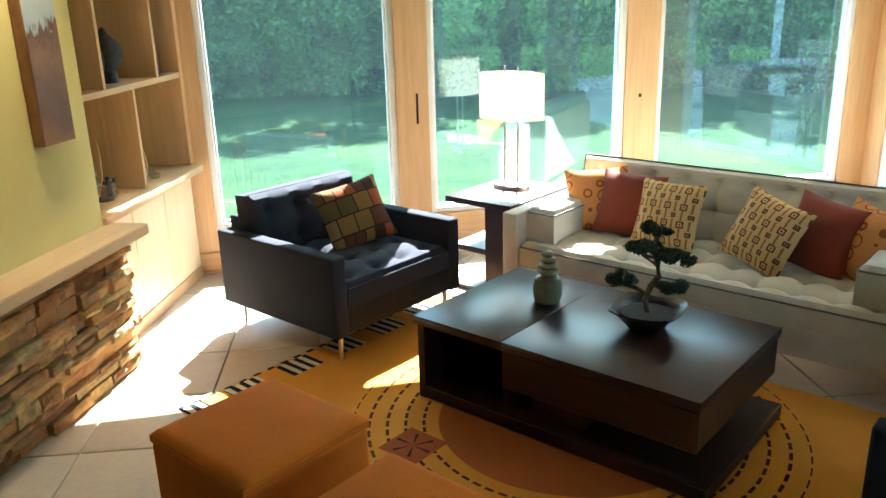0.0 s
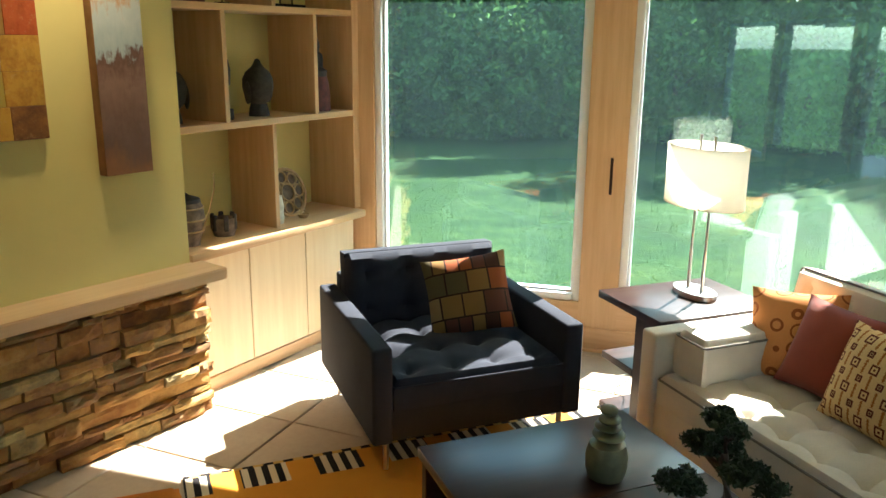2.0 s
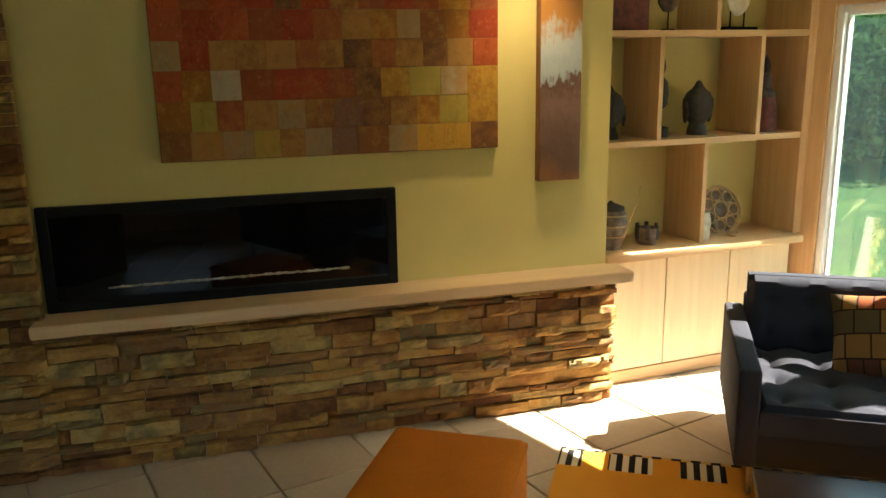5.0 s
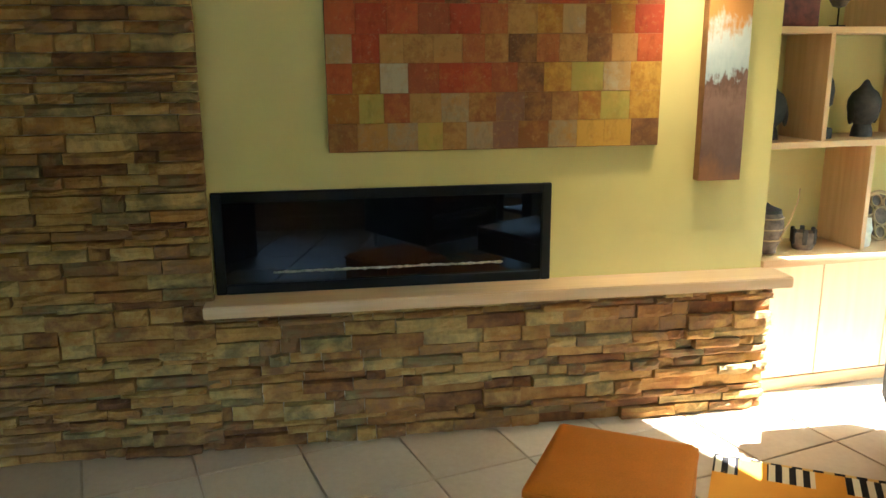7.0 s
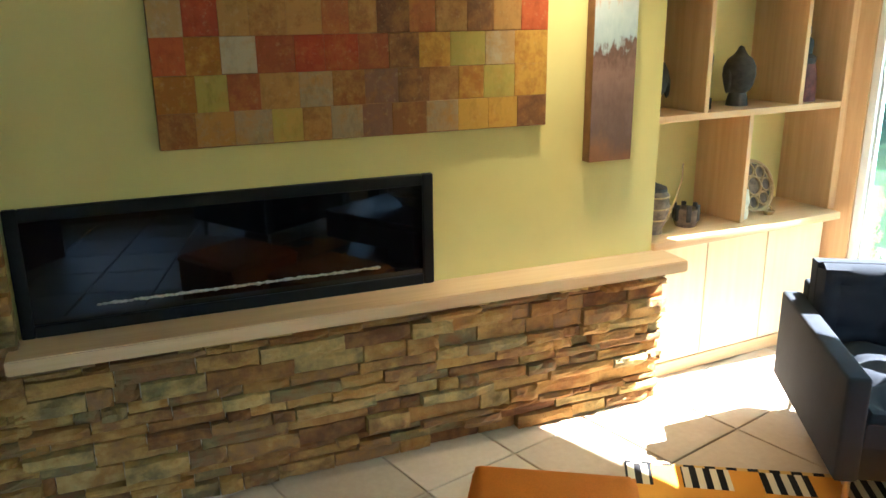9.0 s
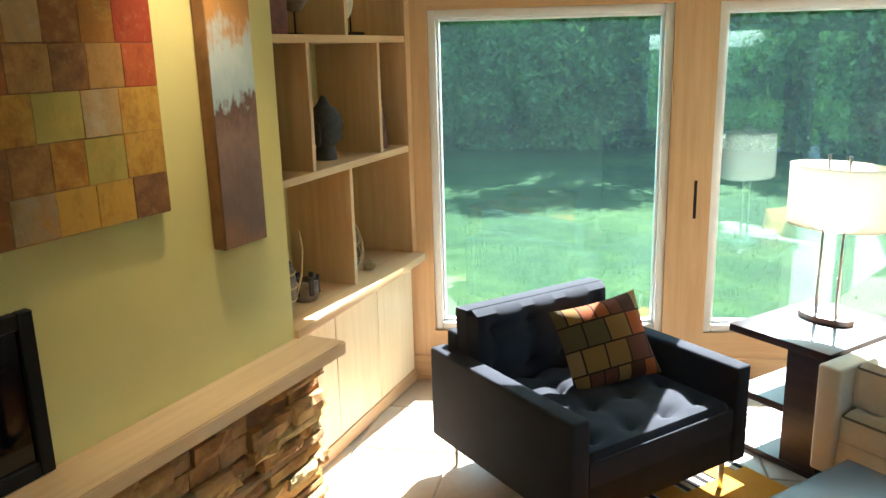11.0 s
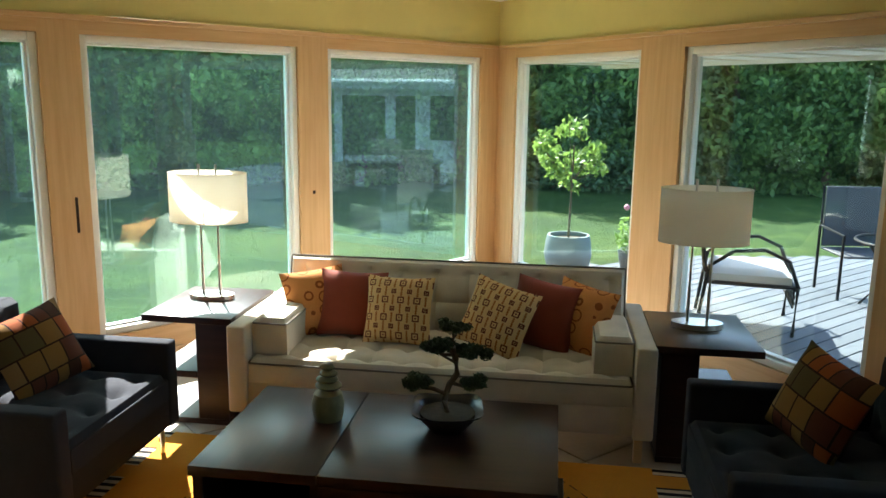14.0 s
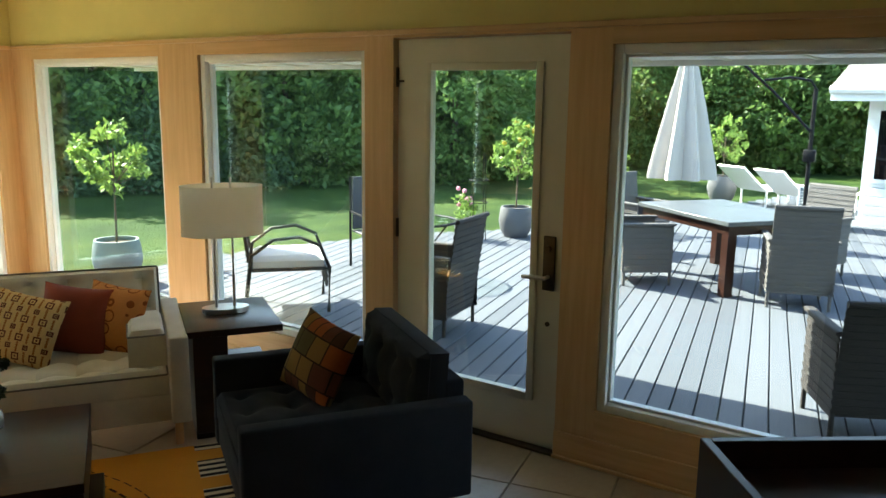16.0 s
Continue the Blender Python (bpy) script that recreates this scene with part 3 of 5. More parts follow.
# ---- rug ----
def rug_material():
    m = Net("woven_rug", 0.95, 0, 0.2)
    v = m.obj()
    x, y, z = m.xyz(v)
    fine = m.noise(v, 260, 2)
    big = m.noise(v, 3.0, 3)
    base = m.ramp(m.math("ADD", m.math("MULTIPLY", fine, 0.5), m.math("MULTIPLY", big, 0.5)), (0.3, (0.56, 0.21, 0.018)), (0.7, (0.72, 0.32, 0.034)))
    # dashed rings about the middle
    px, py = m.math("SUBTRACT", x, 0.08), m.math("SUBTRACT", y, 0.08)
    r = m.math("SQRT", m.math("ADD", m.math("MULTIPLY", px, px), m.math("MULTIPLY", py, py)))
    ang = m.math("ARCTAN2", py, px)
    rr = m.math("FRACT", m.math("MULTIPLY", r, 13.0))
    band = m.math("MULTIPLY", m.math("LESS_THAN", rr, 0.18), m.math("MULTIPLY", m.math("GREATER_THAN", r, 0.60), m.math("LESS_THAN", r, 0.93)))
    dash = m.math("LESS_THAN", m.math("FRACT", m.math("MULTIPLY", ang, 11.0)), 0.68)
    base = m.mix(m.math("MULTIPLY", band, dash), base, (0.07, 0.022, 0.010))
    # inner field
    base = m.mix(m.math("LESS_THAN", r, 0.56), base, (0.38, 0.105, 0.02))
    # a flower motif
    fx, fy = m.math("ADD", x, 0.305), m.math("ADD", y, 0.49)
    sq = m.math("LESS_THAN", m.math("MAXIMUM", m.math("ABSOLUTE", fx), m.math("ABSOLUTE", fy)), 0.10)
    fr = m.math("SQRT", m.math("ADD", m.math("MULTIPLY", fx, fx), m.math("MULTIPLY", fy, fy)))
    pet = m.math("LESS_THAN", m.math("ABSOLUTE", m.math("SINE", m.math("MULTIPLY", m.math("ARCTAN2", fy, fx), 3.0))), 0.28)
    base = m.mix(sq, base, (0.33, 0.085, 0.022))
    base = m.mix(m.math("MULTIPLY", pet, m.math("LESS_THAN", fr, 0.085)), base, (0.05, 0.018, 0.012))
    # black and cream bars along both ends
    end = m.math("GREATER_THAN", m.math("ABSOLUTE", x), 1.17)
    yy = m.math("MULTIPLY", y, 18.5)
    grp = m.math("LESS_THAN", m.math("FRACT", m.math("ADD", m.math("MULTIPLY", y, 3.3), 0.25)), 0.62)
    bar = m.math("LESS_THAN", m.math("FRACT", yy), 0.5)
    edge = m.math("GREATER_THAN", m.math("ABSOLUTE", x), 1.318)
    barcol = m.mix(bar, (0.62, 0.52, 0.36), (0.014, 0.012, 0.012))
    base = m.mix(m.math("MULTIPLY", end, grp), base, barcol)
    base = m.mix(edge, base, m.mix(m.math("LESS_THAN", m.math("FRACT", m.math("MULTIPLY", y, 12.0)), 0.5), (0.55, 0.34, 0.10), (0.014, 0.012, 0.012)))
    m.col(base)
    m.bump(m.math("ADD", fine, m.math("MULTIPLY", m.node("TexWave", {"Vector": v, "Scale": 60.0, "Distortion": 1.5}, 1), 0.6)), 0.35, 0.003)
    return m.mat


M["rug"] = rug_material()
bm = bmesh.new()
RL, RW = 2.68, 1.80
nx, ny = 60, 60
random.seed(3)
vs = {}
for i in range(nx + 1):
    for j in range(ny + 1):
        x, y = -RL / 2 + RL * i / nx, -RW / 2 + RW * j / ny
        wob = 0.012 * noise.noise(Vector((y * 2.2, 3.1, 0))) if i in (0, nx) else 0
        vs[i, j] = bm.verts.new((x + wob, y, 0.008 + 0.0025 * noise.noise(Vector((x * 3, y * 3, 0)))))
for i in range(nx):
    for j in range(ny):
        bm.faces.new((vs[i, j], vs[i + 1, j], vs[i + 1, j + 1], vs[i, j + 1]))
ext = bmesh.ops.extrude_edge_only(bm, edges=[e for e in bm.edges if e.is_boundary])
for v in ext["geom"]:
    if isinstance(v, bmesh.types.BMVert):
        v.co.z = 0.0
rug = new("rug", finish("rug", bm, M["rug"]))
rug.matrix_basis = grid(-1.26, 2.915)
tagged(rug, "golden orange woven rug with dashed rings and striped ends", "rug")


# ---- pillows ----
def pillow_mesh(name, w, h, t, mat):
    bm = bmesh.new()
    n = 18
    sides = []
    for s in (1, -1):
        g = {}
        for i in range(n + 1):
            for j in range(n + 1):
                a, b = -1 + 2 * i / n, -1 + 2 * j / n
                k = (1 - abs(a) ** 2.6) * (1 - abs(b) ** 2.6)
                pin = 1 - 0.07 * (1 - a * a) * (b * b) - 0.0
                pin2 = 1 - 0.07 * (1 - b * b) * (a * a)
                z = s * t / 2 * max(0, k) ** 0.62
                z += 0.006 * noise.noise(Vector((a * 2.3, b * 2.3, s + w * 9))) * k
                rim = i in (0, n) or j in (0, n)
                if s < 0 and rim:
                    g[i, j] = sides[0][i, j]
                else:
                    g[i, j] = bm.verts.new((a * w / 2 * pin2, b * h / 2 * pin, z))
        for i in range(n):
            for j in range(n):
                f = (g[i, j], g[i + 1, j], g[i + 1, j + 1], g[i, j + 1])
                bm.faces.new(f if s > 0 else f[::-1])
        sides.append(g)
    return finish(name, bm, mat)


def geo_material():
    m = Net("cream_geometric_cotton", 0.95, 0, 0.2)
    v = m.obj()
    x, y, z = m.xyz(v)
    cell = m.math("MULTIPLY", x, 24.0)
    odd = m.math("GREATER_THAN", m.math("FRACT", m.math("MULTIPLY", m.math("FLOOR", cell), 0.5)), 0.25)
    ax = m.math("ABSOLUTE", m.math("SUBTRACT", m.math("FRACT", cell), 0.5))
    ay = m.math("ABSOLUTE", m.math("SUBTRACT", m.math("FRACT", m.math("ADD", m.math("MULTIPLY", y, 11.0), m.math("MULTIPLY", odd, 0.5))), 0.5))
    d = m.math("MAXIMUM", ax, m.math("MULTIPLY", ay, 2.2))
    small = m.math("MULTIPLY", odd, 0.12)
    ring = m.math("MULTIPLY", m.math("LESS_THAN", m.math("ADD", d, small), 0.42), m.math("GREATER_THAN", m.math("ADD", d, small), 0.26))
    ring = m.math("MAXIMUM", ring, m.math("LESS_THAN", d, 0.10))
    stem = m.math("MULTIPLY", m.math("LESS_THAN", ax, m.math("ADD", m.math("MULTIPLY", m.math("FRACT", m.math("MULTIPLY", ay, 9.0)), 0.12), 0.05)), m.math("GREATER_THAN", ay, 0.21))
    fine = m.noise(v, 420, 2)
    base = m.ramp(fine, (0.3, (0.62, 0.40, 0.16)), (0.7, (0.74, 0.52, 0.25)))
    base = m.mix(stem, base, (0.34, 0.12, 0.022))
    base = m.mix(ring, base, (0.13, 0.028, 0.014))
    m.col(base)
    m.bump(fine, 0.3, 0.002)
    return m.mat


def ring_material():
    m = Net("orange_ring_print", 0.95, 0, 0.2)
    v = m.obj()
    d = m.node("TexVoronoi", {"Vector": v, "Scale": 12.0, "Randomness": 0.35}, 0)
    ring = m.math("MULTIPLY", m.math("LESS_THAN", d, 0.42), m.math("GREATER_THAN", d, 0.33))
    fine = m.noise(v, 420, 2)
    base = m.ramp(fine, (0.3, (0.52, 0.20, 0.06)), (0.7, (0.64, 0.28, 0.09)))
    m.col(m.mix(ring, base, (0.26, 0.075, 0.02)))
    m.bump(fine, 0.3, 0.002)
    return m.mat


def patch_material():
    m = Net("patchwork_cotton", 0.95, 0, 0.2)
    v = m.obj((1, 1, 1), (0, 0, 0), (0.5, 0.53, 0))
    br = m.t.nodes.new("ShaderNodeTexBrick")
    m.put(br.inputs["Vector"], v)
    br.offset, br.offset_frequency, br.squash, br.squash_frequency = 0.35, 2, 0.62, 3
    for k, val in (("Scale", 1.0), ("Mortar Size", 0.004), ("Brick Width", 0.10), ("Row Height", 0.105), ("Bias", 0.0)):
        br.inputs[k].default_value = val
    br.inputs["Color1"].default_value, br.inputs["Color2"].default_value, br.inputs["Mortar"].default_value = (0, 0, 0, 1), (1, 1, 1, 1), (0.5, 0.5, 0.5, 1)
    n = m.t.nodes.new("ShaderNodeValToRGB")
    n.color_ramp.interpolation = "CONSTANT"
    stops = [(0.0, (0.07, 0.025, 0.014)), (0.22, (0.24, 0.13, 0.035)), (0.42, (0.30, 0.075, 0.02)), (0.56, (0.10, 0.075, 0.03)), (0.70, (0.27, 0.17, 0.07)), (0.86, (0.12, 0.04, 0.022))]
    while len(n.color_ramp.elements) < len(stops):
        n.color_ramp.elements.new(0.5)
    for e, (p, c) in zip(n.color_ramp.elements, stops):
        e.position, e.color = p, (*c, 1)
    m.t.links.new(br.outputs[0], n.inputs[0])
    fine = m.noise(v, 420, 2)
    c = m.mix(br.outputs[1], n.outputs[0], (0.035, 0.016, 0.011))
    m.col(m.mix(m.math("MULTIPLY", fine, 0.35), c, (0.02, 0.012, 0.008)))
    m.bump(fine, 0.3, 0.002)
    return m.mat


M["geo"], M["ring"], M["patch"] = geo_material(), ring_material(), patch_material()


def pillow(m, mat, label, w=0.365, h=0.365, t=0.15):
    ob = new("throw_pillow", pillow_mesh("throw_pillow", w, h, t, mat))
    ob.matrix_basis = m
    return tagged(ob, label, "pillow", "throw pillows")


for u, v, z, yaw, lean, roll, mat, lab in (
    (-1.84, 4.34, 0.585, 36, 68, 4, "ring", "pale orange throw pillow printed with rings on the sofa"),
    (-1.64, 4.33, 0.585, 12, 66, -4, "rust", "plain rust red throw pillow on the sofa"),
    (-1.37, 4.24, 0.585, -2, 68, 0, "geo", "cream throw pillow printed with brown squares, upright"),
    (-0.85, 4.20, 0.585, -14, 66, -14, "geo", "cream throw pillow printed with brown squares, tilted"),
    (-0.62, 4.30, 0.585, -14, 67, -8, "rust", "plain rust red throw pillow leaning on its neighbour"),
    (-0.43, 4.30, 0.575, -36, 70, -6, "ring", "orange throw pillow printed with rings by the arm"),
):
    pillow(grid(u, v, z, 0) @ pose(0, 0, 0, 0, 0, yaw) @ pose(0, 0, 0, lean, 0, 0) @ pose(0, 0, 0, 0, 0, roll), M[mat], lab)
pillow(grid(-2.80, 3.33, 0.575, 90) @ pose(0, 0, 0, 0, 0, -22) @ pose(0, 0, 0, 62, 0, 0) @ pose(0, 0, 0, 0, 0, 10), M["patch"], "brown and orange patchwork pillow on the charcoal armchair", 0.40, 0.37)
pillow(grid(0.43, 3.27, 0.58, -90) @ pose(0, 0, 0, 0, 0, 24) @ pose(0, 0, 0, 66, 0, 0) @ pose(0, 0, 0, 0, 0, -8), M["patch"], "brown and orange patchwork pillow in the shaded armchair", 0.40, 0.37)

# ---- things on the coffee table ----
M["pebble"] = plain("olive_pebble", (0.16, 0.15, 0.075), 0.5, 0, 0.25, 25, 0.2)
cairn = thing("stone_cairn", grid(-1.46, 3.23, 0.4), "stack of smooth olive pebbles on the dark table", "ornament")
part("base_stone", lathe([(0.0, 0), (0.056, 0.0), (0.064, 0.03), (0.066, 0.07), (0.056, 0.11), (0.03, 0.128), (0.0, 0.132)]), M["pebble"], cairn)
for r, z, h, dx in ((0.055, 0.143, 0.013, 0.004), (0.045, 0.168, 0.013, -0.003), (0.038, 0.193, 0.013, 0.004), (0.03, 0.22, 0.015, -0.002)):
    bm = bmesh.new()
    bmesh.ops.create_uvsphere(bm, u_segments=20, v_segments=10, radius=1, matrix=pose(dx, 0, z, 3, 2, 0) @ Matrix.Diagonal((r, r * 0.9, h, 1)))
    part("pebble", bm, M["pebble"], cairn)


def leaf_material(name, dark, light, trans=0.25, rough=0.55):
    m = Net(name, rough, 0, 0.35)
    rnd = m.node("NewGeometry", out=8)
    n = m.noise(m.geo(), 0.8, 3)
    f = m.math("ADD", m.math("MULTIPLY", rnd, 0.45), m.math("MULTIPLY", n, 0.7))
    c = m.ramp(f, (0.15, dark), (0.9, light))
    m.col(c)
    tl = m.node("BsdfTranslucent", {0: c})
    mx = m.t.nodes.new("ShaderNodeMixShader")
    mx.inputs[0].default_value = trans
    m.t.links.new(m.p.outputs[0], mx.inputs[1])
    m.t.links.new(tl, mx.inputs[2])
    m.t.links.new(mx.outputs[0], m.t.nodes["Material Output"].inputs[0])
    return m.mat


def leaf_cloud(name, centres, per, size, mat, rng, flat=1.0):
    """Many small pointed leaves, scattered in clumps: (x, y, z, radius)."""
    cen = np.repeat(np.array(centres), per, axis=0)
    n = len(cen)
    d = rng.normal(size=(n, 3))
    d /= np.linalg.norm(d, axis=1)[:, None]
    pos = cen[:, :3] + d * (cen[:, 3] * rng.uniform(0.25, 1.0, n) ** 0.6)[:, None] * np.array([1, 1, flat])
    a = rng.normal(size=(n, 3)) + np.array([0, 0, 0.2])
    a /= np.linalg.norm(a, axis=1)[:, None]
    b = np.cross(a, rng.normal(size=(n, 3)))
    b /= np.linalg.norm(b, axis=1)[:, None]
    s = (size * rng.uniform(0.6, 1.3, n))[:, None]
    verts = np.stack([pos - a * s, pos + b * s * 0.45, pos + a * s, pos - b * s * 0.45], 1).reshape(-1, 3)
    faces = np.arange(4 * n).reshape(-1, 4)
    me = bpy.data.meshes.new(name)
    me.from_pydata(verts.tolist(), [], faces.tolist())
    me.materials.append(mat)
    return me


M["bark"] = plain("bark", (0.10, 0.075, 0.05), 0.9, 0, 0.35, 18, 0.6)
M["juniper"] = leaf_material("dark_juniper_green", (0.018, 0.035, 0.016), (0.05, 0.085, 0.035), 0.1)
M["soil"] = plain("dark_moss_soil", (0.045, 0.032, 0.018), 0.95, 0, 0.4, 60, 0.6)
M["pot_black"] = plain("black_glazed_ceramic", (0.012, 0.010, 0.009), 0.3, 0, 0.2, 20, 0.05)
rng = np.random.default_rng(5)
bonsai = thing("bonsai", grid(-0.97, 3.22, 0.4, 8) @ Matrix.Scale(1.18, 4), "cloud-pruned bonsai in a black square pot on the coffee table", "plant")
bm = bmesh.new()
rings = []
for z, r, k in ((0.0, 0.055, 4), (0.012, 0.062, 4), (0.06, 0.102, 5), (0.068, 0.118, 5), (0.073, 0.118, 5), (0.062, 0.098, 5), (0.05, 0.09, 5)):
    ring = []
    for i in range(32):
        a = 2 * math.pi * i / 32
        q = (abs(math.cos(a)) ** k + abs(math.sin(a)) ** k) ** (-1.0 / k)
        ring.append(bm.verts.new((r * q * math.cos(a), r * q * math.sin(a), z + (0.006 * (q - 1) / 0.19 if z > 0.05 else 0))))
    rings.append(ring)
for a, b in zip(rings, rings[1:]):
    for i in range(32):
        bm.faces.new((a[i], a[(i + 1) % 32], b[(i + 1) % 32], b[i]))
bm.faces.new(rings[0])
part("pot", bm, M["pot_black"], bonsai, "black glazed square pot")
part("soil", cyl(0.095, 0.093, 0.045, 0.057, 24), M["soil"], bonsai)
trunk = tube([(0, 0, 0.05), (-0.012, 0, 0.10), (0.004, 0.005, 0.15), (0.03, 0.005, 0.19), (0.025, 0, 0.24), (0.01, 0, 0.29), (0.02, 0, 0.33)], 0.011, False, 8)
tube([(-0.004, 0, 0.12), (-0.05, 0.01, 0.135), (-0.09, 0.01, 0.14)], 0.007, False, 6, trunk)
tube([(0.01, 0, 0.16), (0.06, -0.01, 0.15), (0.085, -0.01, 0.15)], 0.006, False, 6, trunk)
tube([(0.025, 0, 0.23), (-0.03, 0.0, 0.26), (0.08, 0.0, 0.25)], 0.006, False, 6, trunk)
part("trunk", trunk, M["bark"], bonsai)
for x, y, z, r in ((-0.11, 0.01, 0.16, 0.055), (0.085, -0.01, 0.165, 0.05), (-0.03, 0.01, 0.285, 0.06), (0.085, 0.0, 0.265, 0.06), (0.02, 0.0, 0.36, 0.05)):
    sub = [(x + rng.uniform(-r, r) * 0.75, y + rng.uniform(-r, r) * 0.6, z + rng.uniform(-0.01, 0.012), r * 0.42) for _ in range(16)]
    pd = new("foliage_pad", leaf_cloud("foliage_pad", sub, 110, 0.0075, M["juniper"], rng, 0.55))
    pd.parent = bonsai


# ---- pictures on the fireplace wall ----
def art_material(name, c, wash):
    """One colour of the block painting, brushed over with a second."""
    m = Net(name, 0.6, 0, 0.2)
    v = m.obj()
    n, fine = m.noise(v, 19, 6, 0.7), m.noise(v, 45, 4, 0.7)
    w = m.noise(m.obj((1, 2, 1)), 12, 4, 0.7)
    tone = m.math("ADD", m.math("MULTIPLY", m.rand(), 0.35), m.math("MULTIPLY", n, 0.9))
    k = m.mix(m.ramp(tone, (0.5, (0, 0, 0)), (0.75, (1, 1, 1))), c, wash)
    k = m.mix(m.math("MULTIPLY", m.ramp(w, (0.5, (0, 0, 0)), (0.7, (1, 1, 1))), 0.4), k, tuple(x * 0.45 for x in c))
    k = m.mix(m.math("MULTIPLY", m.ramp(m.noise(v, 5, 5, 0.75), (0.55, (0, 0, 0)), (0.68, (1, 1, 1))), 0.35), k, (0.46, 0.23, 0.04))
    k = m.mix(m.math("MULTIPLY", m.ramp(fine, (0.58, (0, 0, 0)), (0.7, (1, 1, 1))), 0.25), k, (0.50, 0.36, 0.17))
    m.col(k)
    m.bump(m.math("ADD", n, w), 0.4, 0.003)
    return m.mat


PIGMENT = {
    "R": ("brick_red", (0.33, 0.050, 0.018), (0.42, 0.095, 0.025)),
    "O": ("burnt_orange", (0.36, 0.120, 0.030), (0.28, 0.070, 0.025)),
    "Y": ("golden_ochre", (0.50, 0.270, 0.040), (0.32, 0.120, 0.018)),
    "T": ("warm_tan", (0.40, 0.205, 0.055), (0.24, 0.090, 0.025)),
    "G": ("grey_tan", (0.34, 0.240, 0.130), (0.40, 0.195, 0.045)),
    "M": ("mauve_brown", (0.22, 0.105, 0.062), (0.32, 0.140, 0.035)),
    "D": ("dark_umber", (0.15, 0.060, 0.025), (0.27, 0.120, 0.035)),
    "W": ("pale_grey", (0.43, 0.345, 0.220), (0.40, 0.235, 0.085)),
    "L": ("olive_green", (0.38, 0.290, 0.060), (0.46, 0.290, 0.060)),
}
ART = {k: art_material(*v) for k, v in PIGMENT.items()}
M["canvas_edge"] = plain("ochre_canvas", (0.26, 0.12, 0.04), 0.7, 0, 0.3, 12, 0.3)
art = thing("wall_painting", pose(FX, 1.42, 1.332), "large unframed painting of red, ochre and grey blocks", "painting")
AW, AH = 1.515, 1.0
part("canvas", box((0.002, 0, 0), (0.034, AW, AH), 0.003, 1), M["canvas_edge"], art)
random.seed(12)
ROWS = ("TGGLTGMTGYYD", "YLOTGTMDTYLY", "RYWORRODYLWY", "WRTTTOTDOTDTR", "RRROROTYWTYR", "RORRDRTOROYO", "RDROORRTYROR", "ROROTRRDRORR")
z = 0.002
for line, h in zip(ROWS, (0.122, 0.127, 0.129, 0.122, 0.126, 0.124, 0.124, 0.122)):
    share = [random.uniform(0.85, 1.18) for _ in line]
    y = 0.002
    for ch, k in zip(line, share):
        w = (AW - 0.004) * k / sum(share)
        lift, e = random.uniform(0.0355, 0.0375), random.uniform(-0.003, 0.003)
        mat = ART.get(ch, ART["D"])
        part("colour_block", box((0.034, y + 0.0004, z + 0.0004 + max(0, e)), (lift, y + w - 0.0004, z + h - 0.0004), 0.0012, 1), mat, art, smooth=False)
        y += w
    z += h


def tall_art_material():
    m = Net("abstract_panel_paint", 0.5, 0, 0.4)
    v = m.obj()
    x, y, z = m.xyz(v)
    n = m.noise(v, 5.5, 5, 0.6)
    w = m.noise(m.obj((1, 3, 1)), 22, 4)
    h = m.math("ADD", z, m.math("MULTIPLY", m.math("SUBTRACT", n, 0.5), 0.45))
    h = m.math("ADD", h, m.math("MULTIPLY", m.math("SUBTRACT", w, 0.5), 0.16))
    c = m.ramp(h, (0.0, (0.24, 0.10, 0.035)), (0.16, (0.13, 0.065, 0.045)), (0.34, (0.22, 0.12, 0.085)), (0.44, (0.12, 0.055, 0.035)), (0.48, (0.34, 0.40, 0.40)), (0.66, (0.46, 0.50, 0.47)), (0.74, (0.46, 0.21, 0.05)))
    m.col(c)
    m.bump(m.math("ADD", n, w), 0.3, 0.003)
    return m.mat


tall = thing("tall_painting", pose(FX, 3.135, 1.16), "narrow unframed abstract painting in brown, pale blue and orange", "painting")
part("canvas", box((0.002, 0, 0), (0.056, 0.212, 1.12), 0.003, 1), M["canvas_edge"], tall)
part("paint_face", box((0.056, 0.002, 0.002), (0.058, 0.210, 1.118)), tall_art_material(), tall, smooth=False)

# ---- recessed ceiling light over the pictures ----
lamp = thing("recessed_light", pose(-1.42, 3.04, CEIL), "small recessed ceiling spotlight washing the wall", "ceiling light")
M["bulb"] = plain("lamp_lens", (0.9, 0.85, 0.7), 0.4, 0, 0, 5, 0)
_b = M["bulb"].node_tree.nodes["Principled BSDF"]
_b.inputs["Emission Color"].default_value, _b.inputs["Emission Strength"].default_value = (1.0, 0.78, 0.5, 1), 6.0
part("trim_ring", oval(0.06, 0.06, -0.008, 0.0, 0.02), M["white"], lamp)
part("lens", cyl(0.038, 0.038, -0.003, -0.001, 20), M["bulb"], lamp)
spot = new("wall_washer", bpy.data.lights.new("wall_washer", "SPOT"))
spot.data.energy, spot.data.spot_size, spot.data.spot_blend, spot.data.color, spot.data.shadow_soft_size = 7.0, radians(75), 0.9, (1.0, 0.80, 0.52), 0.06
spot.matrix_world = look((-1.42, 3.04, CEIL - 0.012), (-1.66, 3.04, 1.3))

